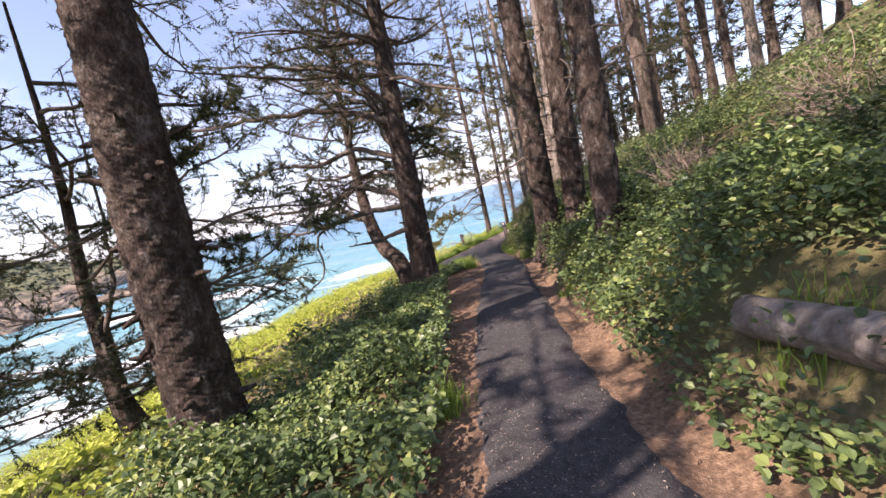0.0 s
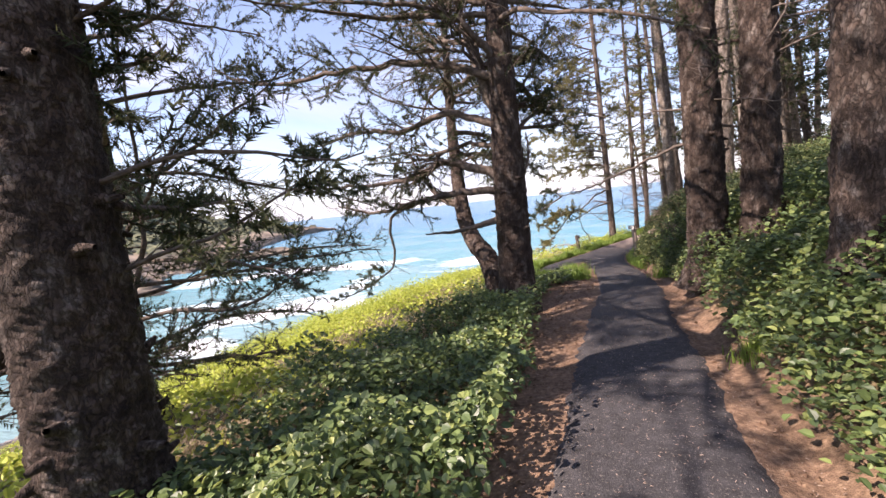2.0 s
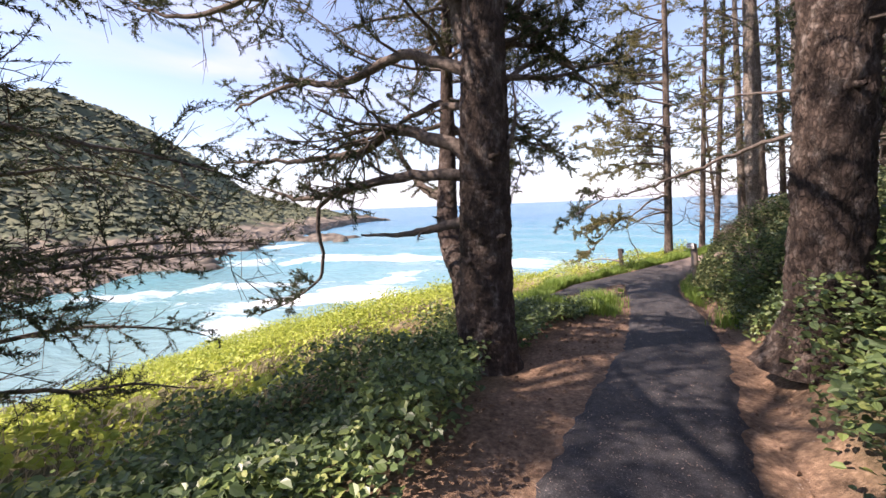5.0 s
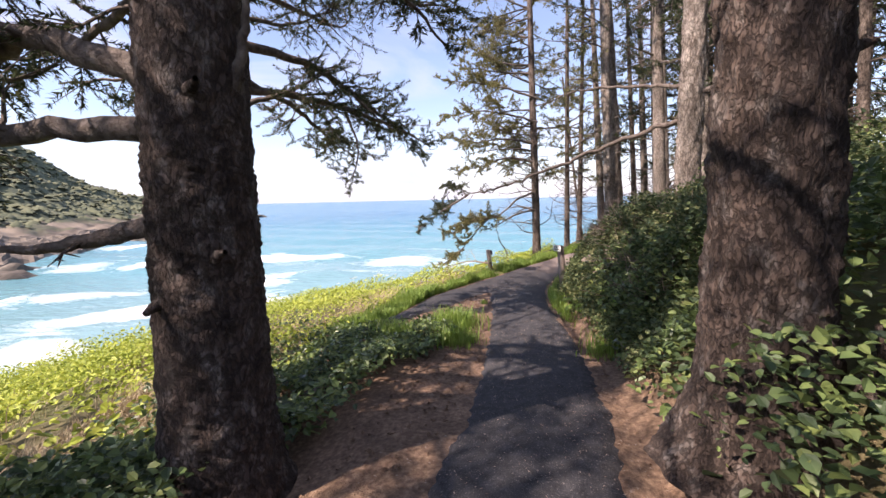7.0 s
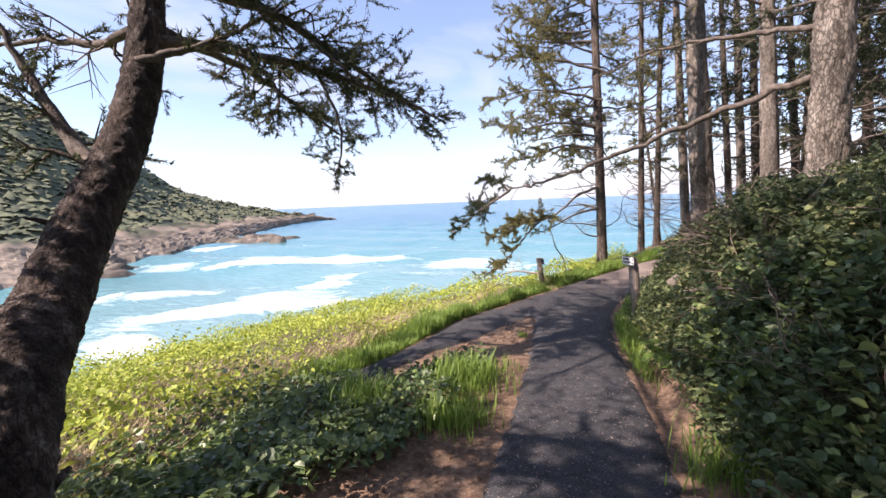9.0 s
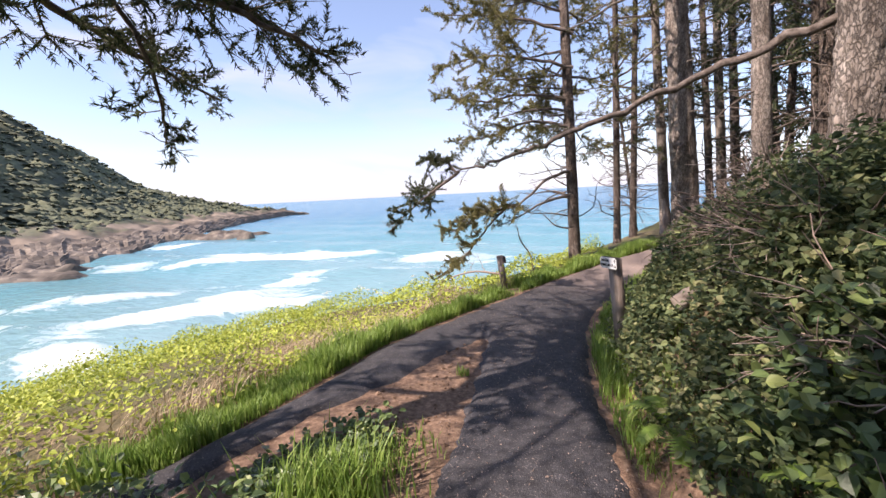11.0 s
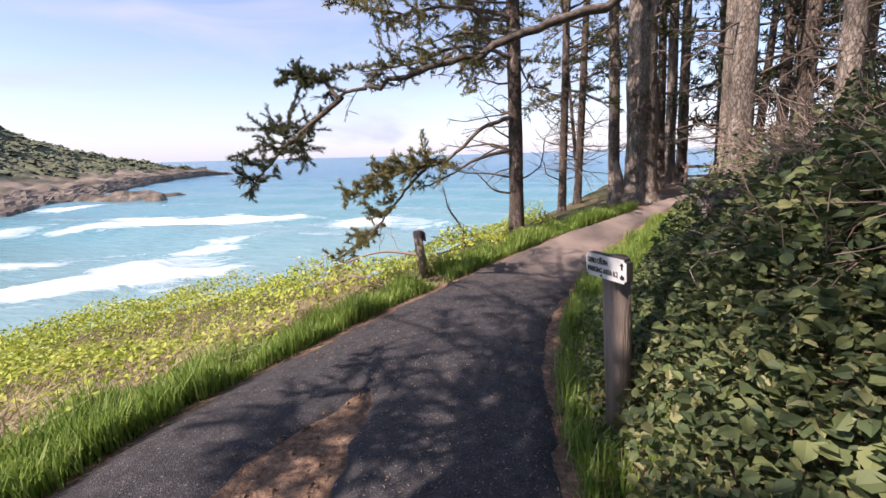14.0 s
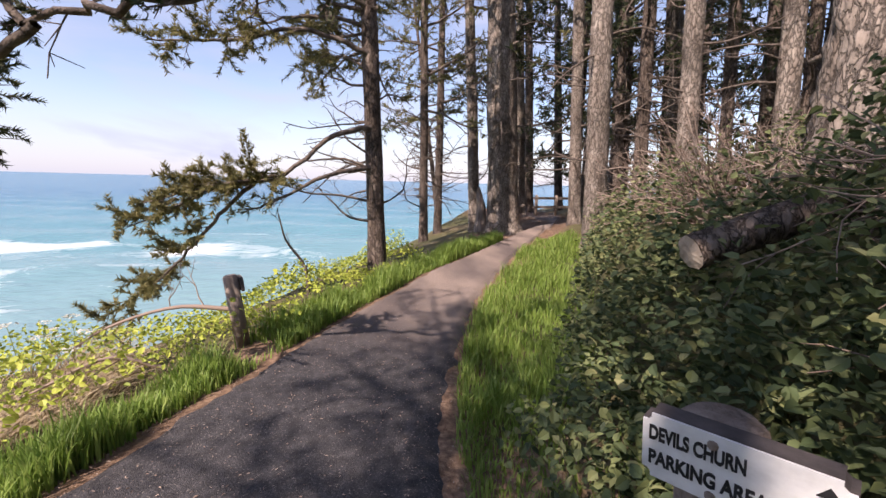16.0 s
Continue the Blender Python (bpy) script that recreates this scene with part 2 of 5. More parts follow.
h_rng.inputs["To Min"].default_value, h_rng.inputs["To Max"].default_value = 1.0, 0.0
h_ramp.color_ramp.elements[0].position, h_ramp.color_ramp.elements[0].color = 0.35, (0.085, 0.07, 0.058, 1)
h_ramp.color_ramp.elements[1].position, h_ramp.color_ramp.elements[1].color = 0.68, (0.30, 0.24, 0.18, 1)
h_link = hn.nodes["Principled BSDF"].inputs["Base Color"].links[0].from_socket
hn.links.new(h_co.outputs["Object"], h_sep.inputs[0])
hn.links.new(h_co.outputs["Object"], h_tex.inputs["Vector"])
hn.links.new(h_tex.outputs["Fac"], h_add.inputs[0])
hn.links.new(h_sep.outputs["Z"], h_add.inputs[2])
hn.links.new(h_add.outputs[0], h_rng.inputs["Value"])
hn.links.new(h_tex.outputs["Fac"], h_ramp.inputs[0])
hn.links.new(h_rng.outputs[0], h_mix.inputs[0])
hn.links.new(h_link, h_mix.inputs[1])
hn.links.new(h_ramp.outputs[0], h_mix.inputs[2])
hn.links.new(h_mix.outputs[0], hn.nodes["Principled BSDF"].inputs["Base Color"])
M_UMBEL = material("white_umbel", [(0.2, (0.55, 0.56, 0.48)), (0.8, (0.74, 0.74, 0.68))], scale=9, rough=0.7, translucent=0.3)

# ---- mesh helpers ----
rng = np.random.default_rng(7)


def np_mesh(name, v, f):
    v, f = np.asarray(v, dtype=np.float32), np.asarray(f, dtype=np.int32)
    me = bpy.data.meshes.new(name)
    me.vertices.add(len(v))
    me.vertices.foreach_set("co", v.ravel())
    me.loops.add(f.size)
    me.loops.foreach_set("vertex_index", f.ravel())
    me.polygons.add(len(f))
    me.polygons.foreach_set("loop_start", np.arange(0, f.size, f.shape[1], dtype=np.int32))
    me.update(calc_edges=True)
    return me


def shade(me, smooth=True):
    me.polygons.foreach_set("use_smooth", np.full(len(me.polygons), smooth))


def mesh_ob(name, v, f, mat, parent=None, label="", smooth=True):
    me = np_mesh(name, v, f)
    shade(me, smooth)
    me.materials.append(mat)
    ob = new(name, me)
    if parent is not None:
        ob.parent = parent
    return tagged(ob, label)


def part(name, bm, mat, parent, label="", smooth=False):
    me = bpy.data.meshes.new(name)
    bm.to_mesh(me)
    bm.free()
    shade(me, smooth)
    me.materials.append(mat)
    ob = new(name, me)
    if parent is not None:
        ob.parent = parent
    return tagged(ob, label)


def join(chunks):
    """Chunks of (verts, faces) with the same face size as one."""
    vs, fs, n = [], [], 0
    for v, f in chunks:
        vs.append(v)
        fs.append(np.asarray(f) + n)
        n += len(v)
    return np.concatenate(vs), np.concatenate(fs)


def vnoise(x, y, scale, seed=0):
    """Smooth value noise in 0..1 over the plan."""
    x, y = np.asarray(x, float) / scale, np.asarray(y, float) / scale
    ix, iy = np.floor(x), np.floor(y)
    fx, fy = x - ix, y - iy
    fx, fy = fx * fx * (3 - 2 * fx), fy * fy * (3 - 2 * fy)

    def h(a, b):
        s = np.sin(a * 127.1 + b * 311.7 + seed * 74.7) * 43758.5453
        return s - np.floor(s)
    return (h(ix, iy) * (1 - fx) + h(ix + 1, iy) * fx) * (1 - fy) + (h(ix, iy + 1) * (1 - fx) + h(ix + 1, iy + 1) * fx) * fy


def cells(u, v, seed=0):
    """Cracks between irregular cells: 0 on a crack, 1 well inside a cell."""
    iu, iv = np.floor(u), np.floor(v)
    d1 = np.full(u.shape, 9.0)
    d2 = np.full(u.shape, 9.0)
    for a in (-1, 0, 1):
        for c in (-1, 0, 1):
            cu, cv = iu + a, iv + c
            h1 = np.sin(cu * 127.1 + cv * 311.7 + seed) * 43758.5453
            h2 = np.sin(cu * 269.5 + cv * 183.3 + seed) * 24634.6345
            d = np.hypot(u - cu - (h1 - np.floor(h1)), v - cv - (h2 - np.floor(h2)))
            d2 = np.minimum(d2, np.maximum(d, d1))
            d1 = np.minimum(d1, d)
    return np.clip((d2 - d1) / 0.35, 0, 1)


def tube(pts, radii, sides=8, rough=0.0, cap=True, plates=0.0):
    """A tapering tube along pts; rough adds bark ridges."""
    pts, radii = np.asarray(pts, float), np.asarray(radii, float)
    n = len(pts)
    tan = np.gradient(pts, axis=0)
    tan /= np.linalg.norm(tan, axis=1)[:, None] + 1e-9
    ref = np.array([0.31, 0.95, 0.05]) if abs(tan[:, 2]).mean() > 0.6 else np.array([0.0, 0.1, 1.0])
    a = np.cross(tan, ref)
    a /= np.linalg.norm(a, axis=1)[:, None] + 1e-9
    b = np.cross(tan, a)
    th = np.linspace(0, 2 * np.pi, sides, endpoint=False)
    r = radii[:, None] * np.ones((1, sides))
    if rough:
        k = np.arange(n)[:, None]
        ph = pts[0, 0] * 3 + pts[0, 1]
        r = r * (1 + rough * (0.45 * np.sin(3 * th + k * 0.33 + ph) + 0.35 * np.sin(7 * th - k * 0.61 + ph * 2) + 0.4 * np.sin(11 * th + k * 1.7)
                              + (1.5 * (np.abs(vnoise(th[None, :] * sides / 6.3 * 0.55 + ph, k * 0.42 + ph, 1.0, 3) - 0.5) * 2 - 0.4) if 40 < sides < 70 else 0.0)
                              + 0.7 * (vnoise(th[None, :] * 3 + k * 0, k * 0.8 + th * 0, 0.8, int(abs(ph) * 10) % 50) - 0.5)))
    if plates:
        up_ = np.concatenate([[0], np.cumsum(np.linalg.norm(np.diff(pts, axis=0), axis=1))])[:, None] + th * 0
        arc = th[None, :] * radii[:, None] * 0.9 + 0.02 * vnoise(up_, th + up_ * 0, 0.15, 5)
        r = r + plates * (cells(arc / 0.052, up_ / 0.085, 3.1) + 0.6 * cells(arc / 0.024, up_ / 0.04, 7.7) - 1.0 + 0.8 * (vnoise(arc, up_, 0.09, 17) - 0.5))
    v = pts[:, None, :] + r[..., None] * (np.cos(th)[None, :, None] * a[:, None, :] + np.sin(th)[None, :, None] * b[:, None, :])
    v = v.reshape(-1, 3)
    i = np.arange(n - 1)[:, None] * sides
    j = np.arange(sides)[None, :]
    j2 = (j + 1) % sides
    f = np.stack([i + j, i + j2, i + sides + j2, i + sides + j], -1).reshape(-1, 4)
    return v, f


def catmull(keys, n):
    """n points on a smooth curve through keys."""
    k = np.asarray(keys, float)
    k = np.vstack([2 * k[0] - k[1], k, 2 * k[-1] - k[-2]])
    s = np.linspace(0, len(k) - 3 - 1e-6, n)
    i = s.astype(int)
    u = (s - i)[:, None]
    p0, p1, p2, p3 = k[i], k[i + 1], k[i + 2], k[i + 3]
    return 0.5 * (2 * p1 + (p2 - p0) * u + (2 * p0 - 5 * p1 + 4 * p2 - p3) * u ** 2 + (3 * p1 - p0 - 3 * p2 + p3) * u ** 3)


# ---- plan of the trail ----
Y_L = [-12, 1, 3, 5.3, 8, 10.3, 12, 14.4, 15.4, 16.9]
X_L = [0.15, 0.21, 0.25, 0.36, 0.56, 0.84, 0.88, 0.82, 0.75, 0.62]
Y_R = [-12, 1, 3, 5.3, 8, 10.3, 12, 14.4, 15.4, 17, 18.3, 19, 20.1, 21.6, 24.0, 26.5, 30]
X_R = [1.4, 1.44, 1.47, 1.70, 1.86, 2.12, 2.2, 2.06, 1.99, 2.03, 2.26, 2.44, 2.85, 3.6, 5.2, 7.2, 9.5]
# leftmost asphalt edge, with the branch that comes up from below
Y_LL = [-12, 12.6, 12.9, 13.4, 14.1, 15.2, 16.3, 17.4, 19.0, 19.9, 21.1, 22.6, 24.6, 28]
X_LL = [0.15, 0.88, -1.2, -1.0, -0.94, -0.78, -0.68, -0.35, 0.36, 0.93, 1.75, 2.9, 4.9, 8.0]


def pz(y):
    y = np.asarray(y, float)
    return np.interp(y, [-14, 17.7, 19.5, 22, 26, 30, 40], [0.93, -1.13, -1.16, -1.02, -0.66, -0.62, -0.8])


def xl(y):
    return np.interp(y, Y_L + [17.4, 19.0, 19.9, 21.1, 22.6, 24.6, 28], X_L + [-0.35, 0.36, 0.93, 1.75, 2.9, 4.9, 8.0])


def xr(y):
    return np.interp(y, Y_R, X_R)


def smooth(a, b, x):
    t = np.clip((np.asarray(x, float) - a) / (b - a), 0, 1)
    return t * t * (3 - 2 * t)


def left_edge(y):
    lower = np.interp(y, Y_LL, X_LL)
    return np.where(np.asarray(y) > 13.0, lower, xl(y) - 1.9 * smooth(8.0, 13.0, y))


def edge_y(x):
    """Where the bank breaks off to the sea, as y over x."""
    x = np.asarray(x, float)
    return np.where(x < -1, 21.7 + 0.28 * (-1 - x), np.minimum(21.7 + 1.75 * (x + 1), 38.0))


def ground_z(x, y):
    x, y = np.asarray(x, float), np.asarray(y, float)
    base = pz(y)
    dr = x - xr(y)
    dl = left_edge(y) - x
    steep = np.interp(y, [-12, 16, 20, 24, 30], [0.92, 1.0, 0.75, 0.30, 0.05])
    hill = np.interp(y, [-12, 8, 16, 22, 30], [0.42, 0.42, 0.40, 0.30, 0.04])
    first = np.interp(y, [-12, 9, 12, 14, 16.5, 18.5, 30], [0.0, 0.0, 0.5, 0.9, 0.7, 0.2, 0.0])
    start = np.interp(y, [16, 18, 20, 22, 26], [0.3, 0.45, 1.1, 1.4, 1.5])
    up = np.clip(dr - 0.25, 0, 0.6) * first - np.clip(dr - 0.85, 0, 0.65) * first * 0.55 + np.clip(dr - start, 0, 1.2) * steep + np.clip(dr - 1.5, 0, 14) * hill + np.clip(dr - 15.5, 0, 40) * 0.12
    down = np.clip(dl - 0.25, 0, 6) * 0.17 + np.clip(dl - 6.25, 0, 200) * 0.31
    z = base + up - down - 0.03 * smooth(-0.02, 0.12, np.maximum(dr, dl))
    over = y - edge_y(x)
    z = z - np.clip(over, 0, 60) * 1.15 - 0.35 * np.clip(over + 1.5, 0, 1.5) ** 2 * 0.4
    off = np.maximum(dr, dl)
    rough = smooth(0.1, 1.0, off)
    z = z + rough * (0.16 * (vnoise(x, y, 1.1, 3) - 0.5) + 0.3 * (vnoise(x, y, 3.7, 5) - 0.5)) + 0.02 * (vnoise(x, y, 0.3, 8) - 0.5) * smooth(0, 0.3, off)
    return np.maximum(z, -16.0)


SEA = -13.0

# ---- ground, sea, headland ----
gx = np.concatenate([np.linspace(-4000, -90, 14), np.linspace(-80, -12, 50), np.arange(-11.8, 9.0, 0.22), np.linspace(9.2, 40, 45), np.linspace(45, 4000, 12)])
gy = np.concatenate([np.linspace(-4000, -60, 10), np.linspace(-50, -6.2, 30), np.arange(-6, 34, 0.22), np.linspace(34.3, 70, 40), np.linspace(80, 4000, 12)])
GX, GY = np.meshgrid(gx, gy)
GZ = ground_z(GX, GY)
GV = np.stack([GX, GY, GZ], -1).reshape(-1, 3)
gi = (np.arange(len(gy) - 1)[:, None] * len(gx) + np.arange(len(gx) - 1)[None, :]).reshape(-1)
GF = np.stack([gi, gi + 1, gi + 1 + len(gx), gi + len(gx)], -1)
ground = mesh_ob("ground", GV, GF, M_GROUND)
turf_z = smooth(0.5, 1.6, np.maximum(left_edge(GY) - GX, (GX - xr(GY)) * 1.7)) * (0.45 + 0.55 * vnoise(GX, GY, 1.3, 61))
turf_att = ground.data.attributes.new("turf", "FLOAT", "POINT")
turf_att.data.foreach_set("value", turf_z.astype(np.float32).ravel())
tagged(ground, "brown needle-strewn soil falling from a bank to the sea", "ground", kind="structure")


def strip(name, y0, y1, left, right, lift, n, across, mat, label, category, edge=0.05):
    ys = np.linspace(y0, y1, n)
    u = np.linspace(0, 1, across)
    wob_l = edge * (vnoise(ys, ys * 0, 0.22, 11) - 0.5) + edge * (vnoise(ys, ys * 0, 0.07, 12) - 0.5)
    wob_r = edge * (vnoise(ys, ys * 0, 0.25, 13) - 0.5) + edge * (vnoise(ys, ys * 0, 0.08, 14) - 0.5)
    a, b = left(ys) + wob_l, right(ys) + wob_r
    X = a[:, None] * (1 - u) + b[:, None] * u
    Y = np.repeat(ys[:, None], across, 1)
    Z = np.repeat(pz(ys)[:, None], across, 1) + lift + 0.012 * (vnoise(X, Y, 0.5, 21) - 0.5) + 0.018 * np.sin(np.pi * u)[None, :]
    Z[:, 0] -= 0.06
    Z[:, -1] -= 0.06
    V = np.stack([X, Y, Z], -1).reshape(-1, 3)
    i = (np.arange(n - 1)[:, None] * across + np.arange(across - 1)[None, :]).reshape(-1)
    F = np.stack([i, i + 1, i + 1 + across, i + across], -1)
    ob = mesh_ob(name, V, F, mat)
    return tagged(ob, label, category, kind="structure")


path_main = strip("path", -12, 30, xl, xr, 0.03, 700, 14, M_ASPHALT, "dark grey asphalt trail flecked with pale needles", "path")

lit_y = np.array([v.co.y for v in path_main.data.vertices])
lit_x = np.array([v.co.x for v in path_main.data.vertices])
lit_att = path_main.data.attributes.new("litter", "FLOAT", "POINT")
lit_att.data.foreach_set("value", (smooth(19.0, 22.0, lit_y + 1.6 * (vnoise(lit_x, lit_y, 0.8, 45) - 0.5)) * 0.85).astype(np.float32))


def lower_l(y):
    return np.interp(y, [10.0, 11.5, 12.9, 13.4, 14.1, 15.2, 16.3, 17.45], [-4.6, -2.9, -1.5, -1.15, -0.94, -0.78, -0.68, -0.33])


def lower_r(y):
    return np.interp(y, [10.0, 11.5, 12.9, 13.4, 14.3, 15.2, 16.2, 17.0, 17.45], [-4.0, -2.2, -0.85, -0.72, -0.5, -0.06, 0.25, 0.66, 0.9])


ys = np.linspace(11.2, 17.45, 160)
u = np.linspace(0, 1, 8)
a, b = lower_l(ys), lower_r(ys) + 0.08 * (vnoise(ys, ys * 0, 0.2, 15) - 0.5)
X = a[:, None] * (1 - u) + b[:, None] * u
Y = np.repeat(ys[:, None], 8, 1)
Z = ground_z(X, Y) + 0.03 + 0.012 * np.sin(np.pi * u)
Z[:, 0] -= 0.035
Z[:-14, -1] -= 0.035
i = (np.arange(159)[:, None] * 8 + np.arange(7)[None, :]).reshape(-1)
lower = mesh_ob("path_branch", np.stack([X, Y, Z], -1).reshape(-1, 3), np.stack([i, i + 1, i + 9, i + 8], -1), M_ASPHALT)
tagged(lower, "narrower grey asphalt branch joining the trail from below", "path", kind="structure")

# sea with swell, and foam where the surf breaks
def sea_material():
    m = bpy.data.materials.new("sea_water")
    m.use_nodes = True
    nt = m.node_tree
    p = nt.nodes["Principled BSDF"]
    p.inputs["Roughness"].default_value = 0.22
    p.inputs["IOR"].default_value = 1.33
    co = nt.nodes.new("ShaderNodeTexCoord")
    at = nt.nodes.new("ShaderNodeAttribute")
    at.attribute_name = "foam"
    deep = nt.nodes.new("ShaderNodeAttribute")
    deep.attribute_name = "depth"
    wc = nt.nodes.new("ShaderNodeValToRGB")
    el = wc.color_ramp.elements
    el.new(0.5)
    for e, (pos, c) in zip(el, [(0.0, (0.22, 0.33, 0.33)), (0.3, (0.10, 0.255, 0.28)), (1.0, (0.03, 0.14, 0.235))]):
        e.position, e.color = pos, (*c, 1)
    nt.links.new(deep.outputs["Fac"], wc.inputs[0])
    mp = nt.nodes.new("ShaderNodeMapping")
    mp.inputs["Rotation"].default_value = (0, 0, 0.5)
    mp.inputs["Scale"].default_value = (0.5, 1.0, 1)
    nt.links.new(co.outputs["Object"], mp.inputs[0])
    n1 = nt.nodes.new("ShaderNodeTexNoise")
    n1.inputs["Scale"].default_value, n1.inputs["Detail"].default_value = 0.2, 10
    n1.inputs["Roughness"].default_value, n1.inputs["Distortion"].default_value = 0.76, 1.4
    nt.links.new(mp.outputs[0], n1.inputs["Vector"])
    ad = nt.nodes.new("ShaderNodeMath")
    ad.operation = "ADD"
    nt.links.new(n1.outputs["Fac"], ad.inputs[0])
    nt.links.new(at.outputs["Fac"], ad.inputs[1])
    fr = nt.nodes.new("ShaderNodeMapRange")
    fr.inputs["From Min"].default_value, fr.inputs["From Max"].default_value = 0.78, 1.10
    nt.links.new(ad.outputs[0], fr.inputs["Value"])
    mx = nt.nodes.new("ShaderNodeMixRGB")
    mx.inputs[2].default_value = (0.86, 0.88, 0.88, 1)
    nt.links.new(fr.outputs[0], mx.inputs[0])
    nt.links.new(wc.outputs[0], mx.inputs[1])
    nt.links.new(mx.outputs[0], p.inputs["Base Color"])
    rr = nt.nodes.new("ShaderNodeMapRange")
    rr.inputs["To Min"].default_value, rr.inputs["To Max"].default_value = 0.22, 0.9
    nt.links.new(fr.outputs[0], rr.inputs["Value"])
    nt.links.new(rr.outputs[0], p.inputs["Roughness"])
    n2 = nt.nodes.new("ShaderNodeTexNoise")
    n2.inputs["Scale"].default_value, n2.inputs["Detail"].default_value = 0.7, 8
    nt.links.new(mp.outputs[0], n2.inputs["Vector"])
    bp = nt.nodes.new("ShaderNodeBump")
    bp.inputs["Strength"].default_value, bp.inputs["Distance"].default_value = 0.9, 0.5
    nt.links.new(n2.outputs["Fac"], bp.inputs["Height"])
    nt.links.new(bp.outputs[0], p.inputs["Normal"])
    return m


M_SEA = sea_material()
sx = np.concatenate([np.linspace(-4800, -450, 24), np.linspace(-430, -182, 45), np.arange(-180, 60, 2.1), np.linspace(62, 200, 30), np.linspace(230, 4800, 16)])
sy = np.concatenate([np.linspace(-300, -6, 10), np.arange(0, 220, 2.1), np.linspace(222, 500, 70), np.linspace(530, 4850, 30)])
SX, SY = np.meshgrid(sx, sy)
# surf patches: centre x, y, half length, half width, heading in degrees, strength
SURF = [(-62, 101, 40, 7, -4, 0.62), (-78, 93, 18, 6, 20, 0.46), (-36, 80, 12, 3.5, 15, 0.42), (-45, 53, 13, 4.0, 42, 0.55), (-42, 72, 7, 2.4, 10, 0.46), (-56, 70, 4, 1.6, 30, 0.36),
        (-95, 128, 60, 5, 4, 0.24), (-104, 86, 34, 7, 25, 0.26), (-70, 56, 26, 7, 30, 0.26), (-44, 38, 20, 2.5, 165, 0.22), (-50, 62, 22, 6, 25, 0.22), (-30, 52, 16, 2.5, 160, 0.22),
        (-20, 120, 30, 3, 0, 0.24), (-128, 124, 26, 6, 35, 0.42), (-150, 165, 28, 5, 40, 0.36), (-250, 330, 30, 8, 40, 0.30), (-19, 157, 7, 1.2, 0, 0.3)]
foam = np.zeros_like(SX)
for cx_, cy_, la, lb, deg, s in SURF:
    c, sn = math.cos(radians(deg)), math.sin(radians(deg))
    dx, dy = SX - cx_, SY - cy_
    q = ((dx * c + dy * sn) / la) ** 2 + ((-dx * sn + dy * c) / lb) ** 2
    foam = np.maximum(foam, 1.25 * s * np.exp(-q * 0.8))
near = np.hypot(SX - 1, SY - 12)
foam = foam * (0.25 + 1.4 * vnoise(SX, SY, 9, 41)) * (0.45 + 1.1 * vnoise(SX, SY, 23, 42))
foam += 0.10 * np.exp(-(near / 150) ** 2)
depth = np.clip((near - 35) / 330, 0, 1) ** 0.8
calm = np.exp(-(near / 420) ** 2)
swell = 0.5 * np.sin((SY + 0.25 * SX) * 0.19 + 2 * vnoise(SX, SY, 40, 2)) + 0.6 * (vnoise(SX, SY, 9, 4) - 0.5) + 1.6 * np.clip(foam, 0, 0.4) * vnoise(SX, SY, 4, 6)
SZ = SEA + swell * calm
sv = np.stack([SX, SY, SZ], -1).reshape(-1, 3)
si = (np.arange(len(sy) - 1)[:, None] * len(sx) + np.arange(len(sx) - 1)[None, :]).reshape(-1)
sea = mesh_ob("water", sv, np.stack([si, si + 1, si + 1 + len(sx), si + len(sx)], -1), M_SEA)
for nm, arr in (("foam", foam), ("depth", depth)):
    att = sea.data.attributes.new(nm, "FLOAT", "POINT")
    att.data.foreach_set("value", arr.astype(np.float32).ravel())
tagged(sea, "turquoise ocean with white breaking surf", "sea", kind="structure")

# headland across the cove, in bearings round the trail's fork
bear = np.linspace(-34, -118, 220)
rad = np.concatenate([np.linspace(0, 0.25, 40), np.linspace(0.26, 1.0, 70)])
B, U = np.meshgrid(bear, rad)
shore_r = np.interp(-B, [34, 36, 40, 44, 48, 53, 61, 75, 95, 118], [440, 430, 350, 262, 205, 168, 128, 100, 80, 60])
far_r = np.interp(-B, [34, 36, 40, 44, 50, 60, 118], [446, 452, 450, 440, 430, 420, 300])
top = np.interp(-B, [34, 37, 40, 44.2, 48, 52.3, 55.8, 59.2, 64, 69, 85, 118], [-11.5, -8, -5, 2, 9, 22, 43, 60, 80, 86, 70, 45])
R = shore_r + (far_r - shore_r) * U
shore_r2 = shore_r + 9 * (vnoise(B, B * 0, 2.2, 31) - 0.5) + 5 * (vnoise(B, B * 0, 0.7, 32) - 0.5)
R = R + (shore_r2 - shore_r) * (1 - U)
shelf = np.interp(U, [0, 0.02, 0.07, 0.16, 0.24], [-1.5, 0.9, 1.8, 2.6, 4.2]) + 1.3 * (vnoise(B * 4, U * 60, 1.0, 38) - 0.4) * smooth(0, 0.03, U)
rise = smooth(0.17, 1.0, U) ** 0.95
HX, HY = 1.7 + R * np.sin(np.radians(B)), 11.8 + R * np.cos(np.radians(B))
HZ = SEA + np.minimum(shelf, np.maximum(top - SEA, 1.2)) + rise * np.maximum(top - SEA - 4, 0)
HZ += rise * (4.5 * (vnoise(HX, HY, 9, 36) - 0.5) + 3.0 * (vnoise(HX, HY, 4.5, 37) - 0.5))
HZ += (0.6 + 5 * rise) * (vnoise(HX, HY, 17, 33) - 0.5) + (1.4 + 2 * rise) * (vnoise(HX, HY, 6, 34) - 0.5) + 1.2 * (vnoise(HX, HY, 2.5, 35) - 0.5)
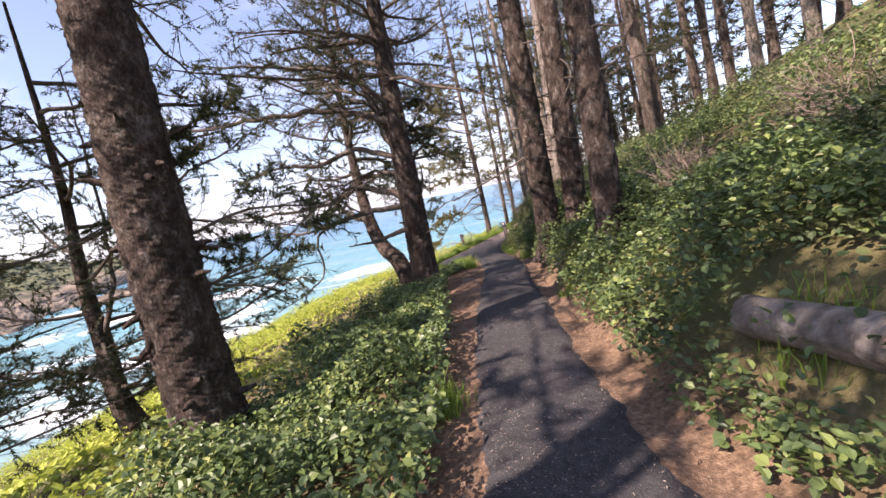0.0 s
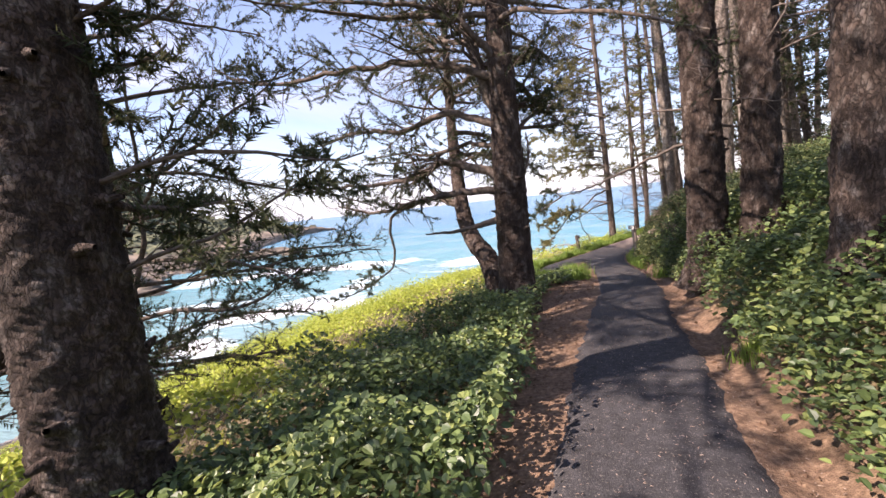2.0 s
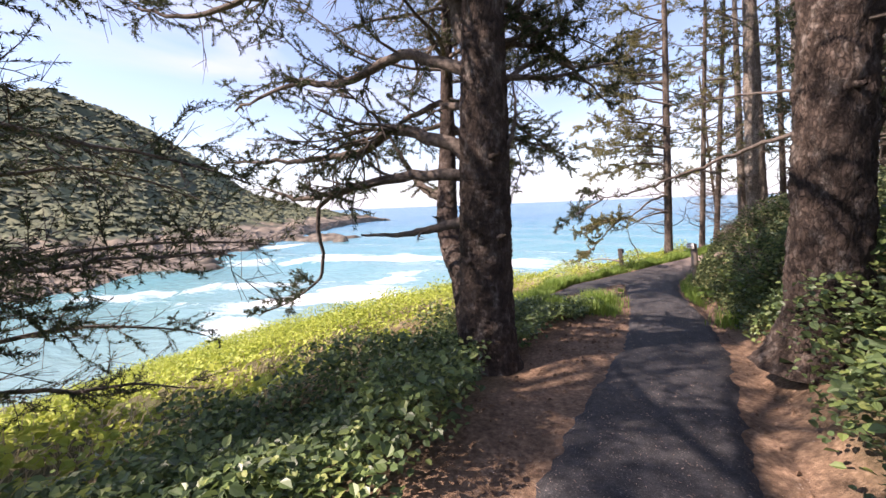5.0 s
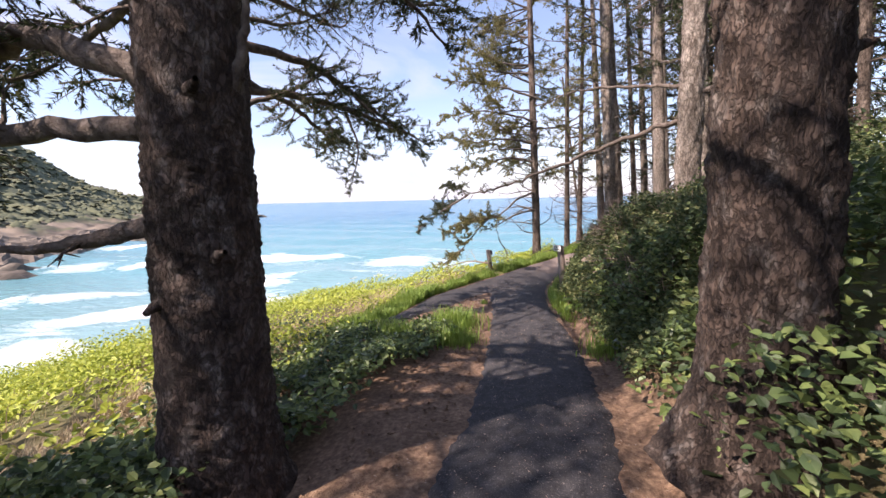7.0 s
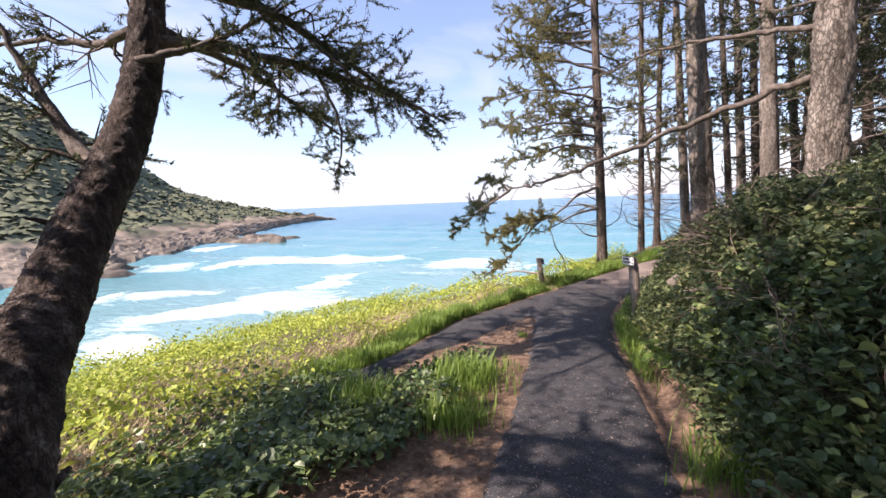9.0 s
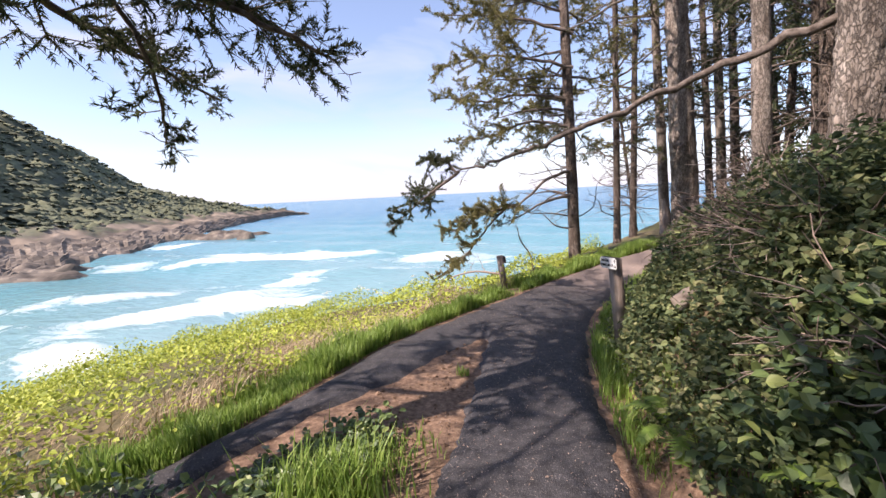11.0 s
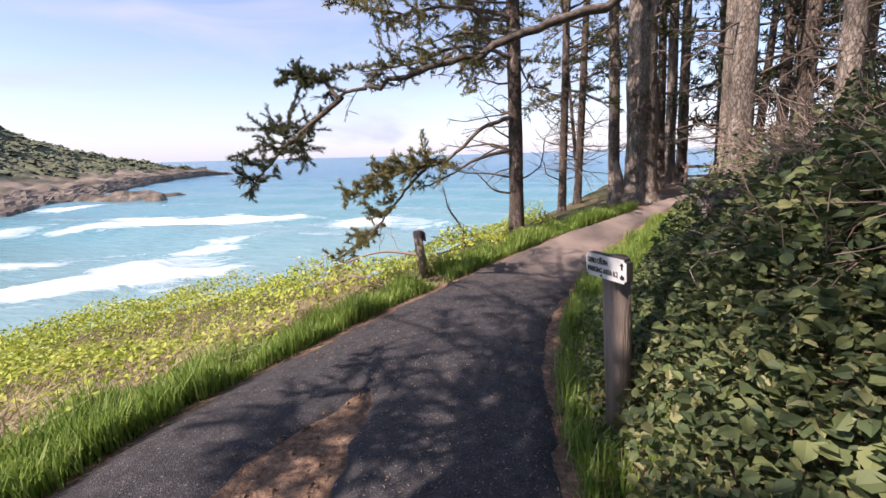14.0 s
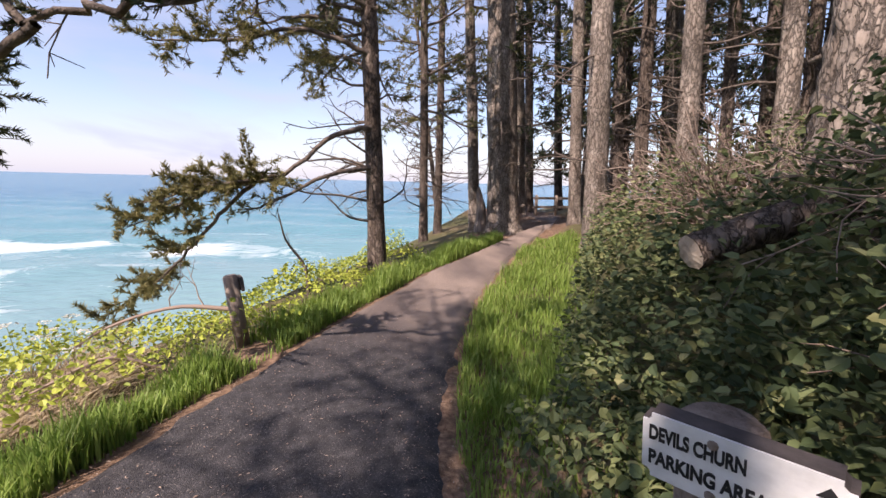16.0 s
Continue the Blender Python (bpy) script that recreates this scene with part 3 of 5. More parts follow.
hv = np.stack([HX, HY, HZ], -1).reshape(-1, 3)
nb = len(bear)


def head_faces(lo, hi):
    i = (np.arange(lo, hi)[:, None] * nb + np.arange(nb - 1)[None, :]).reshape(-1)
    return np.stack([i, i + nb, i + nb + 1, i + 1], -1)


cut = 33
shore = mesh_ob("shore_rocks", hv[: (cut + 1) * nb], head_faces(0, cut), M_ROCK, smooth=False)
tagged(shore, "brown jagged rock shelf along the cove's far shore", "rocks", kind="structure")
head = mesh_ob("headland", hv, head_faces(cut, len(rad) - 1), M_HILL)
tagged(head, "steep green scrub-covered headland across the cove", "headland", kind="structure")

r = np.random.default_rng(39)
pick = r.integers(cut + 4, len(rad) - 2, 9000) * nb + r.integers(0, 150, 9000)
pick = pick[hv[pick, 2] > -6.5 + 5 * r.uniform(0, 1, 9000)]
clumps = []
for p in hv[pick]:
    w = r.uniform(0.9, 2.6)
    o = r.normal(0, 0.22, (7, 3)) * w + w * np.array([[1, 0, -0.1], [0.5, 0.87, -0.1], [-0.5, 0.87, -0.1], [-1, 0, -0.1], [-0.5, -0.87, -0.1], [0.5, -0.87, -0.1], [0, 0, 0.45]])
    clumps.append((o + p, np.array([[a_, (a_ + 1) % 6, 6] for a_ in range(6)])))
v, f = join(clumps)
tagged(mesh_ob("headland_scrub", v, f, M_SCRUB), "dark green scrub clumps covering the headland", "shrubs", kind="stuff")

# ---- trees ----
def unit(v):
    v = np.asarray(v, float)
    return v / (np.linalg.norm(v) + 1e-9)


def wander(start, way, length, n, curl, droop, r):
    """A crooked line from start: heading wanders by curl and bends up or down by droop."""
    pts = [np.asarray(start, float)]
    d = unit(way)
    step = length / (n - 1)
    for k in range(n - 1):
        d = unit(d + r.normal(0, curl, 3) + np.array([0, 0, droop]))
        pts.append(pts[-1] + d * step)
    return np.array(pts)


def needle_tris(origins, dirs, size, r):
    """Slim needle blades that stand out round the twigs."""
    n = len(origins)
    side = r.normal(0, 1, (n, 3))
    side -= dirs * np.sum(side * dirs, 1)[:, None]
    side /= np.linalg.norm(side, axis=1)[:, None] + 1e-9
    out = dirs * 0.62 + side * 0.78
    wide = np.cross(out, r.normal(0, 1, (n, 3)))
    wide /= np.linalg.norm(wide, axis=1)[:, None] + 1e-9
    s = size * r.uniform(0.6, 1.3, n)[:, None]
    v = np.stack([origins - wide * s * 0.12, origins + wide * s * 0.12, origins + out * s], 1).reshape(-1, 3)
    return v


class Crown:
    """Collects the needles of one tree."""
    def __init__(self):
        self.o, self.d = [], []

    def twig(self, pts, per, r, lo=0.0):
        k = max(2, int(per * np.linalg.norm(np.diff(pts, axis=0), axis=1).sum() * (1 - lo)))
        s = r.uniform(lo, 1, k) * (len(pts) - 1.001)
        i = s.astype(int)
        u = (s - i)[:, None]
        self.o.append(pts[i] * (1 - u) + pts[i + 1] * u)
        t = pts[i + 1] - pts[i]
        self.d.append(t / (np.linalg.norm(t, axis=1)[:, None] + 1e-9))

    def build(self, parent, size, mat, r, label=""):
        if not self.o:
            return None
        v = needle_tris(np.concatenate(self.o), np.concatenate(self.d), size, r)
        return mesh_ob("crown", v, np.arange(len(v)).reshape(-1, 3), mat, parent, label, smooth=False)


def limb_mesh(main, r0, crown, r, twigs=10, leafy=1.0, dens=125, spread=0.45, flat=0.35, sides=6, sub=4, bare=0.15, t0=0.15):
    """One limb: its stem, side branches in a flattened spray, and their twigs; needles go to the crown."""
    n = len(main)
    chunks = [tube(main, np.linspace(r0, r0 * 0.16 + 0.003, n), sides, 0.12)]
    seg = np.linalg.norm(np.diff(main, axis=0), axis=1).sum()
    for k in range(twigs):
        f = t0 + (1 - t0) * (k + r.uniform(0, 1)) / twigs
        j = min(int(f * (n - 1)), n - 2)
        p = main[j] + (main[j + 1] - main[j]) * (f * (n - 1) - j)
        d = unit(main[j + 1] - main[j])
        side = unit(np.cross(d, [0, 0, 1])) * (1 if r.random() < 0.5 else -1)
        way = d * r.uniform(0.35, 0.9) + side * r.uniform(0.4, 1.0) + np.array([0, 0, r.normal(0.08, flat)])
        length = seg * spread * (1.15 - 0.75 * f) * r.uniform(0.5, 1.2)
        m = wander(p, way, length, 5, 0.28, r.normal(0, 0.03), r)
        rr = max(r0 * 0.38 * (1.1 - f), 0.006)
        chunks.append(tube(m, np.linspace(rr, 0.003, 5), 3))
        dead = r.random() < bare
        if not dead and leafy > 0:
            crown.twig(m, dens * leafy, r, 0.25)
        for _ in range(sub):
            g = r.uniform(0.25, 1.0)
            jj = min(int(g * 4), 3)
            q = m[jj]
            dd = unit(m[jj + 1] - m[jj])
            w2 = dd * 0.7 + unit(np.cross(dd, [0, 0, 1])) * r.normal(0, 0.8) + np.array([0, 0, r.normal(0, 0.35)])
            t = wander(q, w2, length * r.uniform(0.3, 0.6), 4, 0.28, 0, r)
            chunks.append(tube(t[::3], np.array([max(rr * 0.45, 0.0045), 0.0025]), 3))
            if not dead and leafy > 0:
                crown.twig(t, dens * leafy * 1.25, r)
    # joined by quads
    return join([(v, f) for v, f in chunks])


def spruce(keys, radii, label, limbs, crown_label="", seed=0, bark=None, sides=22, rings=70, rough=0.09, size=0.075, needle=None, flare=0.5, knobs=10, group="", plates=0.0):
    """A spruce: trunk through keys, limbs given as dicts. The origin is the trunk's foot."""
    r = np.random.default_rng(seed)
    bark = bark or M_BARK
    root = new("spruce_tree")
    root.location = keys[0]
    tagged(root, label, "tree", group)
    base = np.asarray(keys[0], float)
    ks = np.asarray(keys, float) - base
    pts = catmull(ks, rings)
    h = np.linspace(0, 1, rings)
    rad_ = np.interp(h * (len(radii) - 1), np.arange(len(radii)), radii)
    up = pts[:, 2] - pts[0, 2]
    rad_ = rad_ * (1 + flare * np.exp(-np.maximum(up, 0) / 0.28))
    v, f = tube(pts, rad_, sides, rough, plates=plates)
    mesh_ob("trunk", v, f, bark, root)
    crown = Crown()
    for k in range(knobs):
        j = int(r.uniform(0.03, 0.5) * rings)
        th = r.uniform(0, 6.28)
        w = np.array([math.cos(th), math.sin(th), r.normal(0.1, 0.3)])
        s = pts[j] + w * rad_[j] * 0.75
        m = wander(s, w, rad_[j] * r.uniform(0.4, 0.75) + 0.04, 4, 0.2, 0.0, r)
        v, f = tube(m, np.array([1.6, 1.0, 0.75, 0.4]) * rad_[j] * 0.13, 6)
        mesh_ob("stub", v, f, bark, root)
    for L in limbs:
        if "keys" in L:
            kk = np.asarray(L["keys"], float) - base
            main = catmull(kk, L.get("n", 22))
            length = np.linalg.norm(np.diff(main, axis=0), axis=1).sum()
            main[1:-1] += r.normal(0, 0.012 * length / 3, (len(main) - 2, 3))
        else:
            j = int(np.clip(np.searchsorted(up, L["z"]), 1, rings - 2))
            az = radians(L["az"])
            way = np.array([math.sin(az) * math.cos(radians(L.get("el", 5))), math.cos(az) * math.cos(radians(L.get("el", 5))), math.sin(radians(L.get("el", 5)))])
            main = wander(pts[j], way, L["len"], L.get("n", 12), L.get("curl", 0.12), L.get("droop", 0.0), r)
        v, f = limb_mesh(main, L.get("r", 0.05), crown, r, L.get("twigs", 9), L.get("leafy", 1.0), L.get("dens", 125), L.get("spread", 0.4),
                         L.get("flat", 0.3), L.get("sides", 6), L.get("sub", 5), L.get("bare", 0.15), L.get("t0", 0.2))
        mesh_ob("limb", v, f, L.get("mat", M_LIMB), root)
    crown.build(root, size, needle or M_NEEDLE, r, crown_label)
    return root


def ring_limbs(r, n, z0, z1, length, rad0, az0=0, az1=360, **kw):
    """n limbs at random heights and bearings."""
    out = []
    for k in range(n):
        f = (k + r.uniform(0, 1)) / n
        z = z0 + (z1 - z0) * f
        out.append(dict(z=z, az=r.uniform(az0, az1), len=length * r.uniform(0.6, 1.2) * (1.1 - 0.4 * f), r=rad0 * r.uniform(0.7, 1.2), el=r.normal(6, 10), **kw))
    return out


def gz(x, y):
    return float(ground_z(np.array([x]), np.array([y]))[0])


def foot(x, y, sink=0.12):
    return (x, y, gz(x, y) - sink)


R1 = np.random.default_rng(21)
# the thick shaded spruce beside the trail's start
x0, y0 = -2.74, 2.93
b = foot(x0, y0)
spruce([b, (x0 - 0.02, y0, 2.0), (x0 + 0.02, y0 + 0.05, 5.0), (x0, y0, 13.0)], [0.37, 0.34, 0.3, 0.08],
       "thick dark-barked spruce trunk with broken knots beside the trail",
       ring_limbs(R1, 6, 1.6, 4.2, 1.9, 0.03, 10, 80, leafy=0.8, twigs=10) + ring_limbs(R1, 20, 5.5, 12.0, 3.9, 0.06, -50, 100, leafy=0.9, twigs=12, dens=48, sub=4) + ring_limbs(R1, 18, 5.2, 12.5, 3.4, 0.06, 100, 310, leafy=0.9, twigs=12, dens=48, sub=4),
       seed=1, rings=400, sides=90, knobs=34, rough=0.05, size=0.075, plates=0.004)
# the broad forked spruce above the surf
x0, y0 = -0.70, 9.22
b = foot(x0, y0)


def reach(*pts_):
    """Limb keys from x, z pairs in the tree's own plane, with a depth offset."""
    return [(px, 9.2 + dy, z) for px, z, dy in pts_]


FORK = [
    dict(keys=reach((-0.7, 1.95, 0), (-1.94, 2.40, 0.05), (-2.55, 2.19, 0.1), (-3.75, 2.14, 0.1), (-5.4, 2.25, 0.1)), r=0.10, twigs=24, bare=0.3, n=30, spread=0.28),
    dict(keys=reach((-0.7, 1.72, 0), (-1.9, 1.76, -0.1), (-2.79, 1.62, -0.15), (-3.6, 1.55, -0.1), (-4.5, 1.78, 0)), r=0.085, twigs=20, bare=0.3, n=28, spread=0.3),
    dict(keys=reach((-2.7, 1.62, -0.15), (-3.2, 1.36, -0.15), (-3.25, 0.5, -0.1), (-3.68, 0.08, -0.1), (-4.7, -0.36, -0.1)), r=0.04, twigs=13, t0=0.62, leafy=1.3, spread=0.24),
    dict(keys=reach((-0.7, 1.2, 0), (-1.3, 1.08, -0.05), (-1.8, 1.0, -0.1), (-2.45, 1.0, -0.15)), r=0.085, twigs=2, leafy=0, spread=0.2),
    dict(keys=reach((-0.7, 2.9, 0), (-1.8, 3.36, 0.1), (-2.8, 3.15, 0.1), (-3.8, 3.3, 0.1), (-5.2, 3.1, 0.2)), r=0.085, twigs=24, spread=0.3, n=28),
    dict(keys=reach((-0.7, 2.5, 0.1), (-1.5, 2.75, 0.5), (-2.6, 2.6, 0.8), (-4.2, 2.7, 0.9)), r=0.06, twigs=20, spread=0.32),
    dict(keys=reach((-0.7, 3.8, 0), (-2.2, 4.35, -0.1), (-3.9, 4.5, -0.2), (-5.7, 4.55, -0.3), (-7.0, 5.1, -0.4)), r=0.085, twigs=30, spread=0.26, n=34),
    dict(keys=reach((-0.7, 4.1, 0), (-1.4, 4.9, -0.6), (-2.9, 5.3, -1.0), (-4.6, 5.6, -1.2)), r=0.07, twigs=22, spread=0.3),
    dict(keys=reach((-0.55, 1.80, 0), (-0.38, 1.98, 0), (-0.26, 2.35, 0), (-0.28, 2.75, 0)), r=0.05, twigs=2, leafy=0, spread=0.15),
    dict(keys=[(x0, y0, 2.9), (x0 - 0.35, y0 + 0.2, 4.0), (x0 - 0.75, y0 + 0.35, 5.5), (x0 - 1.0, y0 + 0.3, 7.5)], r=0.16, twigs=14, sides=10),
    dict(keys=[(x0, y0, 2.6), (x0 + 0.6, y0 + 0.7, 3.2), (x0 + 1.0, y0 + 1.5, 3.1), (x0 + 1.3, y0 + 2.1, 2.8)], r=0.045, twigs=16, spread=0.3),
    dict(keys=[(x0, y0, 3.2), (x0 + 0.5, y0 + 0.3, 3.8), (x0 + 0.9, y0 + 0.6, 4.6)], r=0.045, twigs=12, spread=0.35),
]
FORK += ring_limbs(R1, 6, 3.6, 5.2, 2.0, 0.04, 10, 150, leafy=1.0, twigs=12) + ring_limbs(R1, 8, 5.8, 10.0, 3.5, 0.05, -10, 120, leafy=1.0, twigs=12, dens=60) + ring_limbs(R1, 26, 4.6, 10.5, 3.8, 0.06, 150, 420, leafy=1.0, twigs=12, dens=60) + ring_limbs(R1, 6, 5.4, 9.5, 4.6, 0.06, 195, 260, leafy=1.0, twigs=14, dens=70, sub=4)
spruce([b, (x0 + 0.02, y0, 0.8), (x0 + 0.04, y0, 2.2), (x0 + 0.06, y0 + 0.05, 4.5), (x0 + 0.2, y0, 11.0)], [0.36, 0.325, 0.30, 0.24, 0.05],
       "broad dark spruce with long crooked limbs over the surf", FORK, seed=2, rings=340, sides=84, knobs=5, size=0.06, rough=0.04, plates=0.0025)
# its leaning companion stem
b = foot(-1.1, 10.0)
SECOND = [dict(keys=[(-2.35, 11.75, 1.5), (-2.9, 11.9, 1.7), (-3.4, 11.9, 2.3), (-3.7, 11.8, 3.0)], r=0.11, twigs=9, sides=10, spread=0.5),
          dict(keys=[(-2.5, 12.4, 3.1), (-3.4, 12.5, 3.0), (-4.3, 12.4, 3.15), (-5.4, 12.2, 3.1)], r=0.06, twigs=18, bare=0.5, spread=0.3),
          dict(keys=[(-2.55, 12.3, 2.85), (-1.9, 13.4, 2.9), (-1.1, 14.5, 2.7), (-0.45, 15.3, 2.35)], r=0.065, twigs=30, spread=0.32),
          dict(keys=[(-2.55, 12.4, 3.5), (-2.0, 13.6, 3.5), (-1.4, 14.7, 3.0), (-0.8, 15.5, 2.55)], r=0.075, twigs=30, spread=0.32),
          dict(keys=[(-2.55, 12.4, 3.0), (-2.4, 13.6, 2.85), (-2.3, 14.6, 2.5), (-2.1, 15.5, 2.2)], r=0.055, twigs=26, spread=0.32),
          dict(keys=[(-1.6, 13.8, 2.8), (-1.5, 14.1, 2.2), (-1.75, 14.4, 1.75), (-2.0, 14.6, 1.6)], r=0.022, twigs=12, spread=0.4),
          dict(keys=[(-2.5, 12.2, 2.6), (-1.95, 12.7, 2.9), (-1.4, 13.1, 3.3)], r=0.045, twigs=10, spread=0.4),
          dict(keys=[(-1.95, 12.7, 2.9), (-1.5, 12.8, 2.5), (-1.4, 12.8, 2.2), (-1.6, 12.7, 2.0)], r=0.022, twigs=9, spread=0.5),
          dict(keys=[(-1.2, 13.2, 2.9), (-0.8, 13.5, 2.5), (-0.5, 13.7, 2.3)], r=0.02, twigs=9, spread=0.5)]
SECOND += ring_limbs(R1, 12, 4.6, 9.0, 3.4, 0.05, 120, 360, leafy=1.0, twigs=11, dens=55) + ring_limbs(R1, 22, 4.8, 8.5, 4.2, 0.05, -30, 110, leafy=1.2, twigs=13, dens=60)
spruce([b, (-1.5, 10.5, 0.15), (-1.9, 10.95, 0.55), (-2.22, 11.42, 1.1), (-2.46, 12.0, 1.9), (-2.6, 12.4, 2.9), (-2.65, 12.6, 4.5), (-2.5, 12.7, 9.5)], [0.27, 0.235, 0.215, 0.20, 0.18, 0.16, 0.12, 0.03],
       "leaning spruce stem rising beside the forked spruce", SECOND, seed=3, rings=300, sides=64, knobs=5, plates=0.003, rough=0.045, flare=0.3, bark=M_BARK, size=0.06)
# small wind-bent spruce lower on the bank
x0, y0 = -5.9, 5.4
b = foot(x0, y0)
LOW = [dict(z=z, az=a, len=l * (1.2 if 20 < a < 85 else 1.0), r=0.04, twigs=24, el=e, bare=0.4, leafy=0.85, spread=0.36) for z, a, l, e in
       [(0.9, 60, 2.6, -4), (0.95, 95, 2.6, 2), (1.2, 30, 2.6, 5), (1.3, 280, 2.4, 4), (1.6, 80, 3.2, 6), (1.8, 130, 2.2, 0), (2.0, 45, 3.4, 8), (2.3, 250, 2.6, 6), (2.2, 62, 3.4, 3),
        (2.4, 75, 3.2, 4), (2.9, 100, 2.8, 6), (3.2, 30, 2.9, 8), (3.4, 300, 2.6, 8), (3.5, 60, 3.2, 8), (3.8, 70, 3.4, 6), (4.3, 110, 2.4, 8), (4.8, 40, 2.8, 8), (5.2, 260, 2.3, 10), (5.8, 90, 2.0, 10), (6.2, 40, 2.0, 12)]]
LOW += [dict(keys=[(x0 - 0.25, y0 + 0.2, b[2] + 2.0), (x0 + 0.1, y0 + 0.3, b[2] + 3.0), (x0 + 0.25, y0 + 0.3, b[2] + 4.5), (x0 + 0.3, y0 + 0.3, b[2] + 6.5)], r=0.05, twigs=14, sides=8)]
spruce([b, (x0 - 0.22, y0 + 0.05, b[2] + 0.85), (x0 - 0.35, y0 + 0.2, b[2] + 1.8), (x0 - 0.4, y0 + 0.25, b[2] + 3.0), (x0 - 0.2, y0 + 0.2, b[2] + 4.8), (x0, y0, b[2] + 7.5)], [0.2, 0.17, 0.15, 0.11, 0.07, 0.02],
       "small crooked spruce with dark layered branches on the bank", LOW, seed=4, rings=60, sides=18, knobs=5, size=0.052)
# another at the start, mostly beyond the trunk
x0, y0 = -7.4, 2.6
b = foot(x0, y0)
spruce([b, (x0, y0 + 0.1, b[2] + 4), (x0 + 0.2, y0, b[2] + 12.5)], [0.2, 0.15, 0.03], "dark layered spruce on the lower bank",
       ring_limbs(R1, 26, 0.8, 7.5, 3.6, 0.035, 10, 110, leafy=0.8, twigs=15, bare=0.3, spread=0.34) + ring_limbs(R1, 26, 6.5, 12.0, 3.4, 0.04, leafy=1.0, twigs=9, dens=70, sub=3, spread=0.4, sides=4), seed=5, rings=50, sides=14, size=0.065)
# unseen canopy added behind and beside the walk's start, only to shade it
for k, (x0, y0) in enumerate([(-4.9, -3.4), (-10.5, 0.5), (-1.4, -4.6)]):
    b = foot(x0, y0)
    spruce([b, (x0, y0, b[2] + 6), (x0, y0, b[2] + 17)], [0.33, 0.27, 0.05], "unseen tall spruce added to shade the trail's start",
           ring_limbs(R1, 36, 5.2 if k != 1 else 4.5, 16.0, 3.8, 0.06, leafy=1.0, twigs=8, dens=12, sub=3, sides=4), seed=30 + k, rings=40, sides=14, size=0.3, knobs=0)

# right-hand trunks on the bank
def tall(x, y, r0, label, seed, bark=None, height=17.0, z_leaf=8.0, bare_from=2.5, lean=(0, 0), n_leaf=16, n_bare=12, length=2.6, sides=22, rough=0.09,
         size=0.12, needle=None, extra=(), flare=0.5, az0=0, az1=360, knobs=10, group="", leafy=1.0, dens=50, plates=0.0):
    rr = np.random.default_rng(seed)
    b = foot(x, y)
    limbs = ring_limbs(rr, n_bare, bare_from, z_leaf, length * 0.75, 0.022, az0, az1, leafy=0.0, twigs=5, sub=1, sides=4, curl=0.16)
    limbs += ring_limbs(rr, n_leaf, z_leaf, height * 0.93, length, 0.04, az0, az1, leafy=leafy, twigs=10, sub=3, dens=dens, sides=4)
    return spruce([b, (x + lean[0] * 0.3, y + lean[1] * 0.3, b[2] + height * 0.3), (x + lean[0] * 0.65, y + lean[1] * 0.65, b[2] + height * 0.65), (x + lean[0], y + lean[1], b[2] + height)],
                  [r0, r0 * 0.86, r0 * 0.62, 0.04], label, limbs + list(extra), seed=seed, bark=bark, sides=sides, rings=340 if plates else 190 if sides > 40 else 90 if r0 > 0.2 else 50, rough=rough, size=size,
                  needle=needle, flare=flare, knobs=knobs, group=group, plates=plates)


tall(2.92, 5.6, 0.235, "sunlit-sided spruce trunk with flaking bark on the bank", 41, lean=(-0.1, 0.2), z_leaf=7.0, az0=20, az1=160, length=2.4, sides=72, plates=0.009)
tall(2.72, 9.45, 0.315, "massive dark spruce with buttress roots at the trail's edge", 42, lean=(-0.25, 0.2), z_leaf=6.5, sides=104, rough=0.075, flare=0.85, length=2.6, knobs=16, az0=0, az1=200, plates=0.011)
tall(3.35, 9.0, 0.27, "tall dark spruce standing close behind another", 43, lean=(0.1, 0.2), z_leaf=7.0, length=2.6, az0=0, az1=180, sides=64, plates=0.008)
# spruce on the bank whose long bough reaches out over the trail to the sea
BOUGH = dict(keys=[(5.6, 18.8, 3.2), (4.2, 19.15, 2.75), (2.7, 19.0, 2.22), (1.6, 18.7, 1.78), (0.68, 18.5, 1.48), (-0.1, 18.7, 1.36)], r=0.075, twigs=20, leafy=0.9, spread=0.12, t0=0.5, n=36, bare=0.5)
TIP = dict(keys=[(-0.05, 18.7, 1.36), (-0.6, 18.9, 1.05), (-1.1, 19.1, 0.75), (-1.7, 19.35, 0.3)], r=0.032, twigs=24, leafy=2.6, spread=0.36, t0=0.25, flat=0.5, sub=7)
TIP2 = dict(keys=[(-0.1, 18.7, 1.36), (-0.35, 18.8, 1.6), (-0.85, 19.0, 1.62)], r=0.026, twigs=22, leafy=2.6, spread=0.42, sub=7)
PALE_BOUGH = dict(keys=[(5.55, 18.45, 3.9), (4.6, 19.0, 4.1), (3.2, 19.6, 4.25), (1.9, 20.2, 4.0)], r=0.06, twigs=10, leafy=0.5, spread=0.22, t0=0.4)
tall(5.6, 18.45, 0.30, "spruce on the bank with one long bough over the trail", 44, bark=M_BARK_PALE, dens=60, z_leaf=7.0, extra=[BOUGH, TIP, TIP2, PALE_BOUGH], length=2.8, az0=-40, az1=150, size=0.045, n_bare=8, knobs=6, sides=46)

